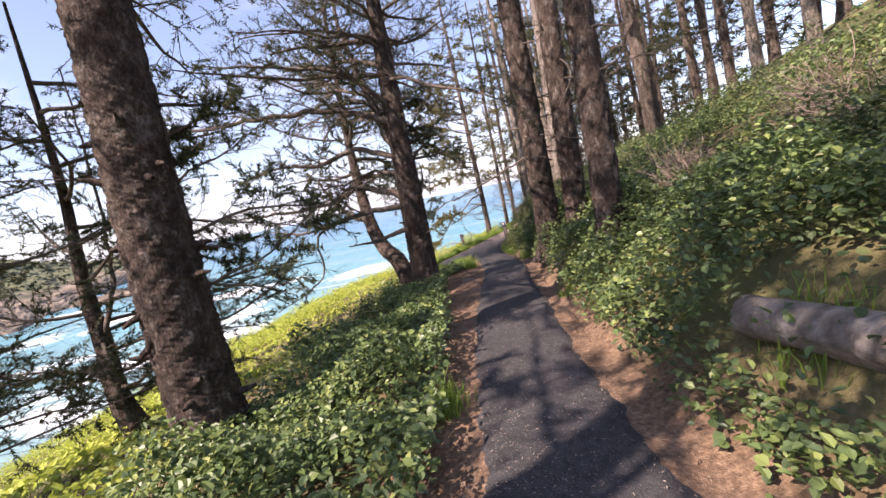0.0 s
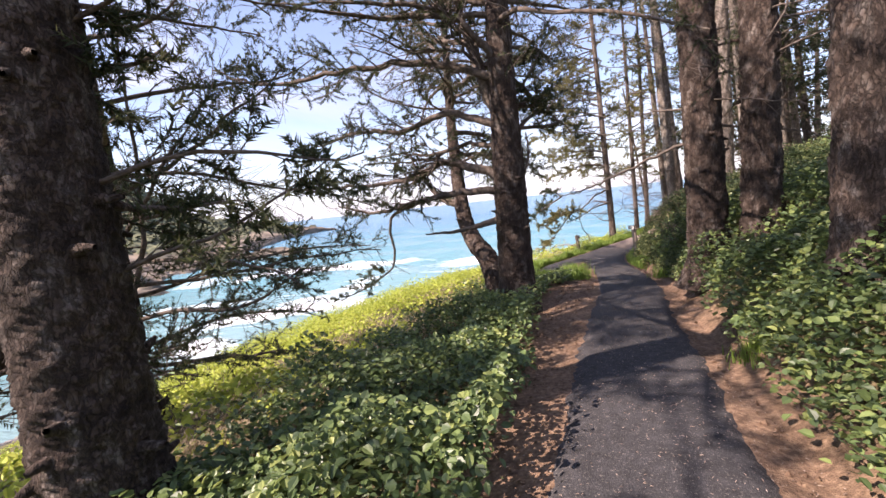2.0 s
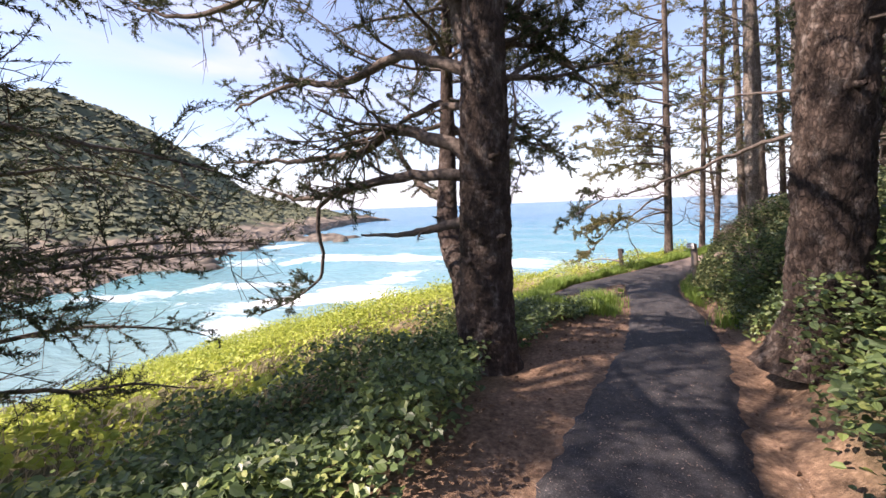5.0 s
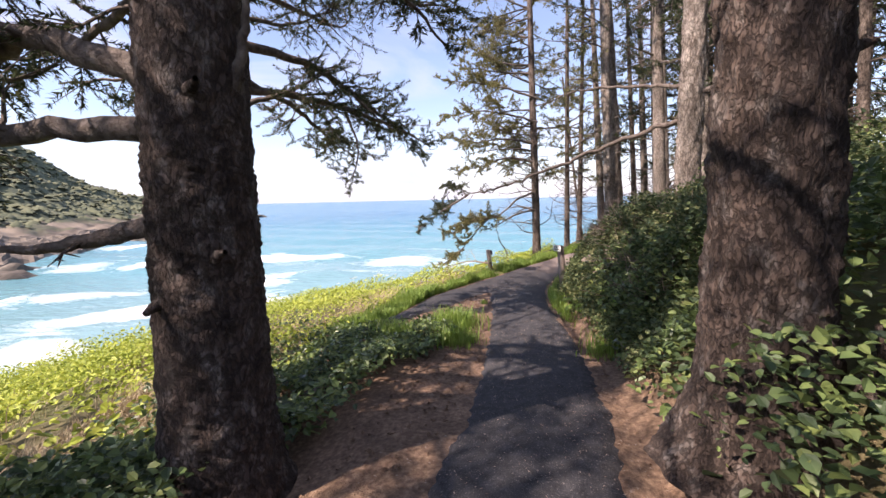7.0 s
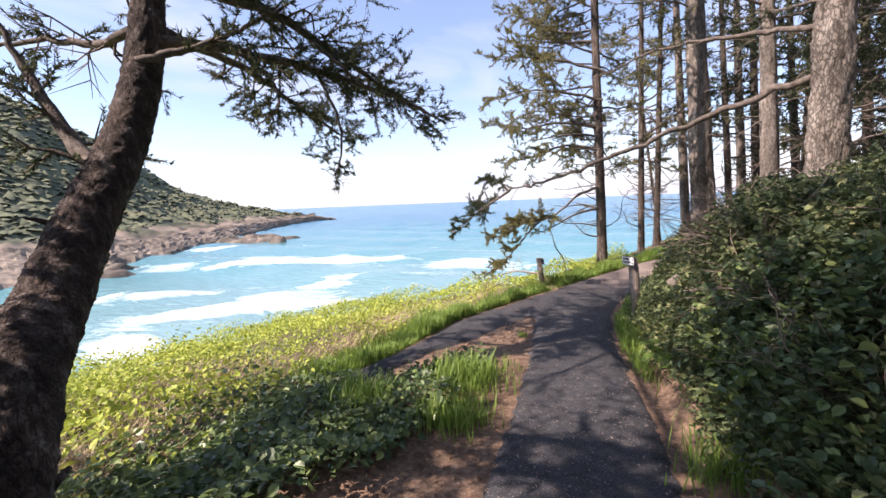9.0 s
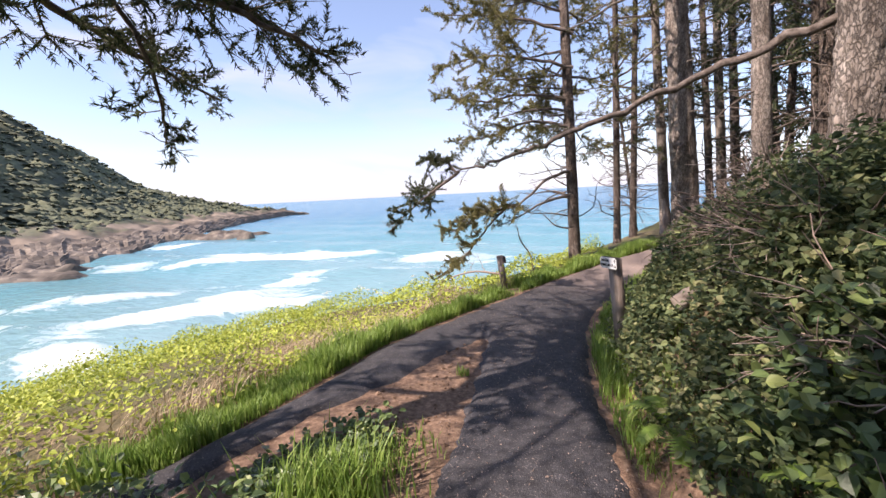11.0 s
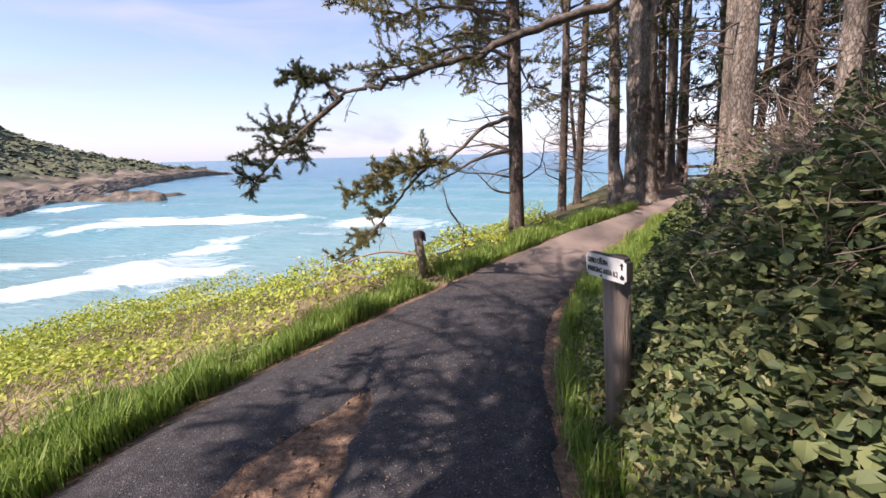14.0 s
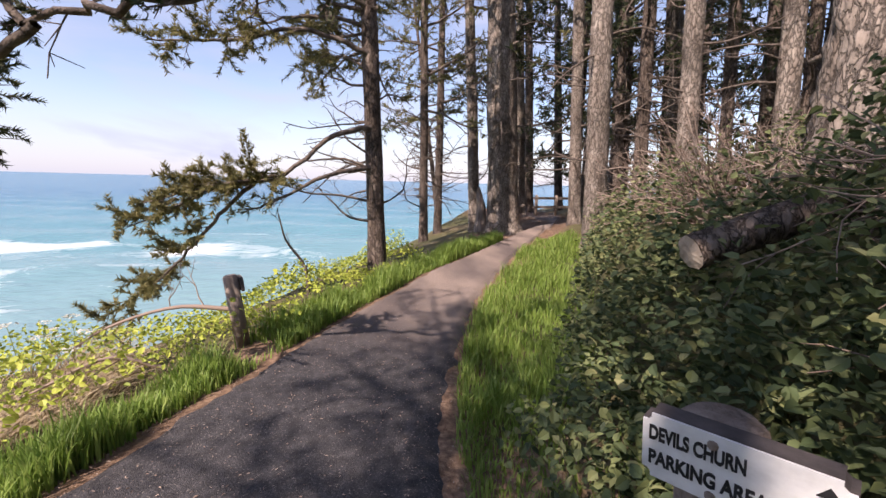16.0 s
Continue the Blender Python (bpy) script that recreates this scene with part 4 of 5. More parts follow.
# sunlit grove at the far bend
GROVE = [  # x, y, radius, pale, leaf height, leaning, limbs
    (2.1, 22.9, 0.15, 0, 3.6, (-0.5, 0.2), 20), (3.75, 27.6, 0.125, 0, 3.5, (-0.2, 0), 16), (4.6, 29.6, 0.135, 0, 3.5, (0, 0), 16), (5.5, 28.2, 0.18, 1, 6.0, (0.25, 0), 10),
    (5.62, 26.1, 0.40, 1, 8.0, (0.25, 0), 12), (8.4, 31.4, 0.20, 1, 4, (0.3, 0), 16), (9.5, 33.0, 0.21, 0, 4, (0.3, 0), 16), (6.7, 23.6, 0.235, 1, 6.0, (0.4, 0), 14),
    (5.0, 31.2, 0.08, 0, 3.0, (0, 0), 14), (7.75, 26.2, 0.17, 1, 5, (0.3, 0), 14), (9.2, 26.4, 0.13, 0, 4, (0.3, 0), 14), (10.0, 27.2, 0.12, 0, 4, (0.3, 0), 14),
    (8.4, 24.5, 0.16, 0, 5, (0.5, 0), 14), (7.7, 22.4, 0.18, 1, 6, (0.3, 0), 12), (9.6, 23.4, 0.13, 0, 4, (0.2, 0), 14), (8.6, 21.4, 0.17, 1, 6, (0.2, 0), 12),
    (12.6, 28.5, 0.2, 0, 3.5, (0, 0), 16), (7.4, 29.6, 0.14, 0, 4, (0.2, 0), 12), (13.5, 32.5, 0.22, 0, 3, (0, 0), 16), (11.5, 34.0, 0.2, 0, 3, (0, 0), 16),
    (8.15, 14.3, 0.27, 0, 6, (-0.4, 0), 12), (11.5, 27.0, 0.19, 1, 5, (0, 0), 14), (13.2, 20.0, 0.21, 0, 4, (0, 0), 16), (12.8, 17.0, 0.2, 0, 4, (0, 0), 16),
    (11.7, 14.0, 0.19, 1, 5, (-0.1, 0), 14), (15.4, 18.0, 0.22, 0, 4, (0, 0), 16), (11.9, 12.0, 0.18, 1, 5, (0, 0), 14), (14.6, 12.6, 0.2, 0, 4, (0, 0), 14),
    (16.0, 23.0, 0.24, 0, 3, (0, 0), 16), (15.0, 27.0, 0.24, 0, 3, (0, 0), 16), (10.8, 20.4, 0.15, 0, 5, (0.2, 0), 12), (12.0, 23.6, 0.15, 0, 4, (0.2, 0), 14)]


def low(*pts_):
    return [(px, 22.3 + dy, z) for px, z, dy in pts_]


T1_LOW = [dict(keys=low((2.08, 1.43, 0.6), (1.4, 1.2, 0.2), (0.64, 0.6, 0), (-0.22, 0.4, 0), (-1.35, -0.15, 0)), r=0.05, twigs=30, leafy=1.5, spread=0.26, t0=0.5),
          dict(keys=low((2.08, 0.8, 0.6), (1.3, 0.62, 0.2), (0.7, 0.3, 0), (0.1, 0.05, 0)), r=0.045, twigs=14, leafy=0.5, spread=0.3, t0=0.5, bare=0.5),
          dict(keys=low((0.3, 0.5, 0), (-0.1, 0.1, -0.1), (-0.5, -0.4, -0.2), (-1.0, -0.9, -0.2), (-1.65, -1.35, -0.2)), r=0.035, twigs=26, leafy=1.6, spread=0.3, t0=0.35),
          dict(keys=low((0.6, 0.6, 0), (0.1, 0.5, -0.2), (-0.5, 0.35, -0.3), (-1.0, 0.2, -0.3)), r=0.03, twigs=24, leafy=1.6, spread=0.36),
          dict(keys=low((2.08, 2.5, 0.6), (1.0, 2.7, 0.3), (0.0, 2.4, 0.1), (-0.9, 2.3, 0)), r=0.045, twigs=20, leafy=1.2, t0=0.35, spread=0.34),
          dict(keys=low((2.08, 3.2, 0.6), (0.9, 3.4, 0.3), (-0.2, 3.3, 0.1), (-1.2, 3.5, 0)), r=0.045, twigs=22, leafy=1.2, t0=0.3, spread=0.34),
          dict(keys=low((2.08, 4.0, 0.6), (0.8, 4.3, 0.3), (-0.3, 4.4, 0.1), (-1.4, 4.2, 0)), r=0.045, twigs=22, leafy=1.2, t0=0.3, spread=0.34),
          dict(keys=low((2.08, 4.8, 0.6), (0.9, 5.2, 0.3), (-0.2, 5.4, 0.1), (-1.2, 5.5, 0)), r=0.045, twigs=22, leafy=1.2, t0=0.3, spread=0.34)]
T1_HIGH = ring_limbs(np.random.default_rng(77), 24, 3.2, 10.0, 3.2, 0.035, 258, 350, leafy=1.1, twigs=16, dens=100, spread=0.36, sides=4, t0=0.3)
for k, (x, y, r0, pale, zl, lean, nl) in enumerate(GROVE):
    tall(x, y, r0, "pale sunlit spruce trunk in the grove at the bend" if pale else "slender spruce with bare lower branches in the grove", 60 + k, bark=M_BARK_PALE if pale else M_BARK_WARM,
         height=15.0 if r0 > 0.1 else 9.0, z_leaf=zl - (1.3 if k > 8 else 0.0), lean=(lean[0] - (1.2 if k > 2 else 0.0), lean[1]), n_leaf=nl + 5, n_bare=22 if k in (0, 1, 2, 8) else 13, length=2.6 if r0 > 0.15 else 2.3, sides=16 if r0 < 0.25 else 24, needle=M_NEEDLE_SUNLIT if k < 4 else M_NEEDLE,
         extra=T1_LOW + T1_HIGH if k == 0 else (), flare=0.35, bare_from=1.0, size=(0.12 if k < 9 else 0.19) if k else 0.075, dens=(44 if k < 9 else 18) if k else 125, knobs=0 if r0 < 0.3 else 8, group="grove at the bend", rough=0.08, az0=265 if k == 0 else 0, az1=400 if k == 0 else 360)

# darker wood behind the grove and up the bank
for k, (x, y) in enumerate([(13.5, 24.5), (15.0, 30.0), (17.5, 26.0), (18.5, 32.0), (14.0, 36.0), (17.0, 38.0), (19.0, 20.0), (20.5, 25.0), (16.5, 16.0), (19.0, 13.0), (14.2, 9.0), (16.5, 6.0), (12.6, 6.6), (18.5, 9.5), (22.0, 17.0), (10.2, 30.5)]):
    tall(x, y, 0.17 + 0.03 * (k % 3), "dark spruce in the wood behind the grove", 130 + k, bark=M_BARK_WARM, height=13.0, z_leaf=2.2, bare_from=1.0, n_leaf=26, n_bare=4, length=2.6, sides=10, size=0.34, dens=9,
         knobs=0, flare=0.3, group="wood behind the grove", rough=0.06)

# ---- undergrowth ----
def leaf_mesh(p, size, r, tilt=0.55, wide=0.36, face=None):
    """Folded leaf blades at p, each with its own heading and tilt."""
    n = len(p)
    yaw = r.uniform(0, 2 * np.pi, n)
    a = np.stack([np.cos(yaw), np.sin(yaw), r.normal(-0.05, tilt, n)], -1)
    a /= np.linalg.norm(a, axis=1)[:, None]
    up = np.stack([r.normal(0, tilt, n), r.normal(0, tilt, n), np.ones(n)], -1)
    s = np.cross(up, a)
    s /= np.linalg.norm(s, axis=1)[:, None] + 1e-9
    nn = np.cross(a, s)
    L = (size * r.uniform(0.55, 1.35, n))[:, None]
    w = wide * r.uniform(0.8, 1.25, n)[:, None] * L
    rise = nn * L * 0.10
    tip = p + a * L - nn * L * 0.14
    v = np.stack([p, p + a * L * 0.26 + s * w * 0.92 + rise, p + a * L * 0.64 + s * w * 0.86 + rise * 0.7, tip,
                  p + a * L * 0.64 - s * w * 0.86 + rise * 0.7, p + a * L * 0.26 - s * w * 0.92 + rise], 1).reshape(-1, 3)
    i = np.arange(n)[:, None] * 6
    f = np.concatenate([i + np.array([[0, 3, 2, 1]]), i + np.array([[0, 5, 4, 3]])])
    return v, f


def blade_mesh(p, h, r, lean=0.35, width=0.006, wind=(0, 0)):
    n = len(p)
    yaw = r.uniform(0, 2 * np.pi, n)
    out = np.stack([np.cos(yaw), np.sin(yaw), np.zeros(n)], -1) * r.uniform(0.1, 1, n)[:, None] * lean + np.array([wind[0], wind[1], 0])
    s = np.stack([-np.sin(yaw), np.cos(yaw), np.zeros(n)], -1) * width * r.uniform(0.6, 1.4, n)[:, None]
    hh = (h * r.uniform(0.5, 1.25, n))[:, None]
    z = np.array([0, 0, 1.0])
    m = p + z * hh * 0.6 + out * hh * 0.35
    t = p + z * hh * 0.95 + out * hh * 1.05
    v = np.stack([p - s, p + s, m - s * 0.8, m + s * 0.8, t], 1).reshape(-1, 3)
    i = np.arange(n)[:, None] * 5
    f = np.concatenate([i + np.array([[0, 1, 2]]), i + np.array([[1, 3, 2]]), i + np.array([[2, 3, 4]])])
    return v, f


def scatter(n, x0, x1, y0, y1, keep, r):
    """n random plan points for which keep(x, y) is above a fresh random number."""
    xs, ys_ = [], []
    got = 0
    while got < n:
        x, y = r.uniform(x0, x1, n), r.uniform(y0, y1, n)
        ok = keep(x, y) > r.uniform(0, 1, n)
        xs.append(x[ok])
        ys_.append(y[ok])
        got += ok.sum()
    return np.concatenate(xs)[:n], np.concatenate(ys_)[:n]


def cover(name, n, box, keep, height, size, mat, label, category, seed, tilt=0.5, wide=0.36, clump=0.8):
    r = np.random.default_rng(seed)
    x, y = scatter(n, *box, keep, r)
    hgt = height * (0.22 + 1.35 * vnoise(x, y, clump, seed) ** 1.7 + 0.25 * vnoise(x, y, clump * 0.3, seed + 2)) * (0.6 + 0.8 * vnoise(x, y, clump * 3, seed + 1))
    z = ground_z(x, y) + hgt * r.uniform(0.12, 1.0, n) ** 0.55 + 0.01
    v, f = leaf_mesh(np.stack([x, y, z], -1), np.full(n, size), r, tilt, wide)
    return tagged(mesh_ob(name, v, f, mat, smooth=False), label, category, kind="stuff")


def blades(name, n, box, keep, h, mat, label, category, seed, lean=0.4, width=0.006, wind=(0, 0)):
    r = np.random.default_rng(seed)
    x, y = scatter(n, *box, keep, r)
    p = np.stack([x, y, ground_z(x, y) - 0.01], -1)
    hh = h * (0.25 + 1.3 * vnoise(x, y, 0.35, seed))
    v, f = blade_mesh(p, hh, r, lean, width, wind)
    return tagged(mesh_ob(name, v, f, mat, smooth=False), label, category, kind="stuff")


def dl_(x, y):
    return xl(y) - x


def dr_(x, y):
    return x - xr(y)


def left_low(x, y):
    d = dl_(x, y)
    dirt = np.interp(y, [-6, 4, 7.0, 9.0, 12.6, 14.5], [0.14, 0.20, 0.45, 1.2, 0.45, 0.3])
    return smooth(0.0, 0.25, d - dirt) * smooth(3.4, 2.4, d) * smooth(13.4, 12.4, y) * (0.35 + 0.9 * vnoise(x, y, 0.7, 51))


def right_bank(x, y):
    d = dr_(x, y)
    dirt = np.interp(y, [-6, 1, 4, 8, 12, 14, 16, 18, 20, 22, 26], [0.30, 0.22, 0.2, 0.25, 0.2, 0.15, 0.3, 0.55, 1.25, 1.5, 1.5])
    clear = 1 - ((x > 2.02) & (x < 2.85) & (y > -1.2) & (y < 1.75)) * 0.9 - ((x > 2.95) & (x < 4.4) & (y > 16.75) & (y < 17.55)) * 0.9 - ((x > 2.35) & (x < 2.9) & (y > 14.5) & (y < 15.1)) * 0.3
    near = clear * np.exp(-np.clip(d - 0.6, 0, 20) / 3.2) * (1 - 0.5 * smooth(17.0, 18.5, y) * smooth(1.2, 2.0, d)) + 0.08 * clear
    return smooth(0.0, 0.25, d - dirt) * (0.4 + 0.9 * vnoise(x, y, 0.8, 53)) * near


def herb_bank(x, y):
    d = left_edge(y) - x
    return smooth(0.3, 0.9, d) * smooth(0.6, -0.6, y - edge_y(x)) * smooth(11.0, 13.0, y + 0.25 * d) * (0.3 + 0.9 * vnoise(x, y, 1.2, 55)) * np.clip(1.3 - 0.05 * d, 0.25, 1)


def lit_band(x, y):
    d = dl_(x, y)
    return smooth(2.4, 4.2, d) * smooth(14.0, 12.0, y) * (0.25 + 0.9 * vnoise(x, y, 1.5, 57)) * np.clip(1.3 - 0.05 * d, 0.2, 1)


cover("salal_undergrowth", 46000, (-4.0, 1.0, -1.6, 13.5), left_low, 0.46, 0.066, M_LEAF, "dense green leafy shrubs between trail and bank edge", "shrubs", 71)
cover("salal_bank", 68000, (1.6, 10.0, -1.8, 13.5), right_bank, 0.6, 0.066, M_LEAF, "dense green broadleaf shrubs covering the bank", "shrubs", 72)
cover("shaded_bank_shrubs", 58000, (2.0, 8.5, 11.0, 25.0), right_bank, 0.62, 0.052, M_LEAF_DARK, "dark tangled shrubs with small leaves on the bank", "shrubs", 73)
cover("coastal_herbs", 84000, (-24.0, 3.0, 10.0, 29.0), herb_bank, 0.46, 0.052, M_HERB, "sunlit yellow-green herbs on the sea bank", "plants", 74, tilt=0.6)
cover("bank_herbs", 20000, (-22.0, -1.5, -1.0, 14.0), lit_band, 0.28, 0.11, M_HERB, "sunlit bright green plants low on the bank", "plants", 75, tilt=0.6)


def near_bank(x, y):
    d = dr_(x, y)
    return smooth(0.2, 0.45, d) * (0.5 + 0.7 * vnoise(x, y, 0.4, 65)) * (1 - ((x > 2.4) & (x < 2.8) & (y > 14.5) & (y < 15.0)) * 0.7)


cover("near_bank_shrubs", 9000, (2.2, 3.9, 12.6, 15.9), near_bank, 0.5, 0.058, M_LEAF_DARK, "dark leafy shrubs at the bank's foot", "shrubs", 78, tilt=0.7, clump=0.4)


def log_side(x, y):
    return smooth(0.2, 0.5, x - 2.75 + 0.15 * y) * (0.5 + 0.7 * vnoise(x, y, 0.6, 59))


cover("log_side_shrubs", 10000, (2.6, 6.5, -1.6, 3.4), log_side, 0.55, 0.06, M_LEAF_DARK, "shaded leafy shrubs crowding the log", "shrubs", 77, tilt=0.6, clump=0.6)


def bank_front(x, y):
    d = dr_(x, y)
    return smooth(0.15, 0.4, d) * smooth(2.6, 1.4, d) * smooth(11.0, 12.0, y) * smooth(18.2, 17.2, y) * (0.45 + 0.8 * vnoise(x, y, 0.5, 58)) * (1 - ((x > 2.4) & (x < 2.85) & (y > 14.5) & (y < 15.05)) * 0.8)


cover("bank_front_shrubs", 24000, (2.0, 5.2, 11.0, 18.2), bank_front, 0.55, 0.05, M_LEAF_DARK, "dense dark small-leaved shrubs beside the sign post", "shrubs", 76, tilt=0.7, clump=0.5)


def edge_left(x, y):
    d = np.interp(y, Y_LL, X_LL) - x
    return smooth(0.02, 0.12, d) * smooth(0.95, 0.5, d) * smooth(13.0, 13.4, y) * smooth(0.2, 0.55, np.hypot(x - 0.6, y - 20.1))


def edge_right(x, y):
    d = dr_(x, y)
    return smooth(0.0, 0.1, d) * smooth(0.75, 0.35, d / np.interp(y, [17, 20, 24], [1.0, 2.3, 2.5])) * smooth(13.6, 14.8, y) * np.interp(y, [13, 16, 17.4, 18.2, 23], [0.5, 1, 0.6, 1, 0.6])


def tuft(cx, cy, rad):
    def keep(x, y):
        return np.exp(-((x - cx) ** 2 + (y - cy) ** 2) / rad ** 2)
    return keep


blades("grass_verge", 30000, (-2.4, 6.0, 12.9, 25.0), edge_left, 0.25, M_GRASS, "fresh green grass verge along the asphalt", "grass", 81, lean=0.5)
blades("grass_strip", 15000, (1.9, 7.0, 13.4, 25.0), edge_right, 0.19, M_GRASS, "fresh green grass between asphalt and shrubs", "grass", 82, lean=0.6)
for k, (cx_, cy_, rd, n, h) in enumerate([(0.42, 12.6, 0.22, 700, 0.34), (0.3, 13.4, 0.25, 600, 0.3), (-0.5, 12.6, 0.25, 500, 0.26), (0.35, 13.9, 0.3, 350, 0.16), (2.75, 13.6, 0.22, 350, 0.3),
                                         (-0.05, 2.3, 0.16, 260, 0.26), (2.2, 5.9, 0.16, 260, 0.2), (2.45, 1.15, 0.2, 160, 0.26), (2.5, 12.3, 0.2, 300, 0.3), (0.62, 15.55, 0.05, 60, 0.16)]):
    blades("grass_tuft", n, (cx_ - 0.6, cx_ + 0.6, cy_ - 0.6, cy_ + 0.6), tuft(cx_, cy_, rd), h, M_GRASS, "tuft of green grass at the trail's edge", "grass", 90 + k, lean=0.6)


def straw(x, y):
    d = left_edge(y) - x
    return smooth(0.5, 0.9, d - 2.2 * smooth(13.2, 11.5, y)) * smooth(5.0, 2.0, d - 2.0 * smooth(13.2, 11.5, y)) * smooth(0.5, -0.5, y - edge_y(x)) * smooth(0.5, 0.75, vnoise(x, y, 1.6, 59)) * smooth(1.0, 4.0, y)


blades("dry_grass_patch", 3500, (-8.0, 1.0, 1.0, 23.0), straw, 0.34, M_STRAW, "pale dry grass matted among the herbs", "grass", 110, lean=1.3, width=0.005, wind=(0.4, 0.2))

def straw_mat(x, y):
    """A matted strip between the verge and the herbs."""
    u_ = np.clip((y - 16.2) / 4.6, 0, 1)
    mid = -2.1 + 1.25 * u_ + 0.15 * np.sin(y * 2.3)
    return smooth(0.55, 0.2, np.abs(x - mid)) * smooth(15.4, 16.2, y) * smooth(21.0, 20.4, y)


def straw_rim(x, y):
    d = dl_(x, y)
    return smooth(2.5, 3.1, d) * smooth(4.6, 3.7, d) * smooth(1.5, 3.5, y) * smooth(12.5, 11.0, y) * (0.2 + vnoise(x, y, 1.1, 63))


blades("straw_mat", 9000, (-3.2, 0.2, 15.4, 21.0), straw_mat, 0.26, M_STRAW, "pale dead grass pressed flat between verge and herbs", "grass", 111, lean=2.2, width=0.005, wind=(0.9, 0.5))
blades("straw_rim", 11000, (-5.2, -1.6, 1.5, 12.5), straw_rim, 0.24, M_STRAW, "brownish dry grass along the rim of the bank", "grass", 112, lean=1.5, width=0.005, wind=(0.4, 0.3))

# ---- posts and sign ----
def cylinder_bm(r0, r1, h, sides=20, bevel=0.012):
    bm = bmesh.new()
    bmesh.ops.create_cone(bm, cap_ends=True, segments=sides, radius1=r0, radius2=r1, depth=h, matrix=Matrix.Translation((0, 0, h / 2)))
    top = [e for e in bm.edges if all(v.co.z > h - 1e-4 for v in e.verts)]
    bmesh.ops.bevel(bm, geom=top, offset=bevel, segments=2, affect="EDGES")
    return bm


def board_bm(w, d, h, bevel=0.012):
    bm = bmesh.new()
    bmesh.ops.create_cube(bm, size=1, matrix=Matrix.Diagonal((w, d, h, 1)))
    side = [e for e in bm.edges if abs(e.verts[0].co.y - e.verts[1].co.y) > 1e-4]
    bmesh.ops.bevel(bm, geom=side, offset=bevel, segments=3, affect="EDGES")
    return bm


def text_ob(words, size, parent, at, mat, width):
    cu = bpy.data.curves.new("lettering", "FONT")
    cu.body, cu.size, cu.extrude, cu.offset = words, size, 0.0008, 0.0015
    tmp = bpy.data.objects.new("lettering", cu)
    scene.collection.objects.link(tmp)
    bpy.context.view_layer.update()
    me = bpy.data.meshes.new_from_object(tmp.evaluated_get(bpy.context.evaluated_depsgraph_get()))
    bpy.data.objects.remove(tmp)
    me.materials.clear()
    me.materials.append(mat)
    stretch = width / max(v.co.x for v in me.vertices)
    ob = new("lettering", me)
    ob.parent = parent
    ob.matrix_local = Matrix.Translation(at) @ Euler((radians(90), 0, 0)).to_matrix().to_4x4() @ Matrix.Diagonal((stretch, 1, 1, 1))
    return ob


def sign_post(x, y, z0, height, radius, yaw, label, lean=(0, 0)):
    root = new("sign_post")
    root.matrix_world = pose(x, y, z0, lean[0], lean[1], yaw)
    tagged(root, label, "sign post")
    part("post", cylinder_bm(radius, radius * 0.96, height, 22), M_POST, root, smooth=True)
    return root


sp = sign_post(2.378, 16.44, -1.0, 1.148, 0.078, -60, "round weathered wooden post carrying a small white trail sign", lean=(4.3, -2.5))
board = part("sign_board", board_bm(0.29, 0.04, 0.132, 0.016), M_SIGN_EDGE, sp, "dark-edged board")
board.location = (0.045, -0.098, 1.12)
face = part("sign_face", board_bm(0.287, 0.004, 0.129, 0.015), M_SIGN, board, "weathered white face")
face.location = (0, -0.022, 0)
text_ob("DEVILS CHURN", 0.039, board, (-0.132, -0.0247, 0.014), M_INK, 0.150)
text_ob("PARKING AREA 0.2", 0.039, board, (-0.132, -0.0247, -0.036), M_INK, 0.220)
for kind, zz, pts_ in (("arrow", 0.027, [(0, 0.021), (0.015, 0.002), (0.006, 0.002), (0.006, -0.02), (-0.006, -0.02), (-0.006, 0.002), (-0.015, 0.002)]),
                       ("symbol", -0.030, [(-0.012, -0.012), (0.002, -0.016), (0.014, -0.012), (0.016, 0.002), (0.004, 0.008), (0.0, 0.016), (-0.008, 0.004), (-0.015, 0.0)])):
    bm = bmesh.new()
    lo = [bm.verts.new((px, 0, pz_)) for px, pz_ in pts_]
    hi = [bm.verts.new((px, -0.0015, pz_)) for px, pz_ in pts_]
    bm.faces.new(hi)
    for k in range(len(pts_)):
        bm.faces.new((lo[k], lo[(k + 1) % len(lo)], hi[(k + 1) % len(lo)], hi[k]))
    ic = part(kind, bm, M_INK, board)
    ic.location = (0.116, -0.0241, zz)
for pz_ in (0.045, -0.052):
    bolt = part("bolt", cylinder_bm(0.009, 0.007, 0.006, 10, 0.001), M_POST, board, smooth=True)
    bolt.matrix_local = Matrix.Translation((-0.03, -0.0235, pz_)) @ Euler((radians(90), 0, 0)).to_matrix().to_4x4()
lp = sign_post(0.49, 20.45, gz(0.49, 20.45) - 0.08, -0.44 - gz(0.49, 20.45) + 0.08, 0.075, 112, "leaning round wooden post with a small sign on its far side", lean=(-6.6, 2.4))
lb = part("sign_board", board_bm(0.2, 0.03, 0.15), M_SIGN_EDGE, lp, "dark board seen from behind")
lb.location = (0.0, -0.088, -0.44 - gz(0.49, 20.45) + 0.08 - 0.10)
fc = part("sign_face", board_bm(0.194, 0.004, 0.144), M_SIGN, lb, "weathered white face")
fc.location = (0, -0.017, 0)

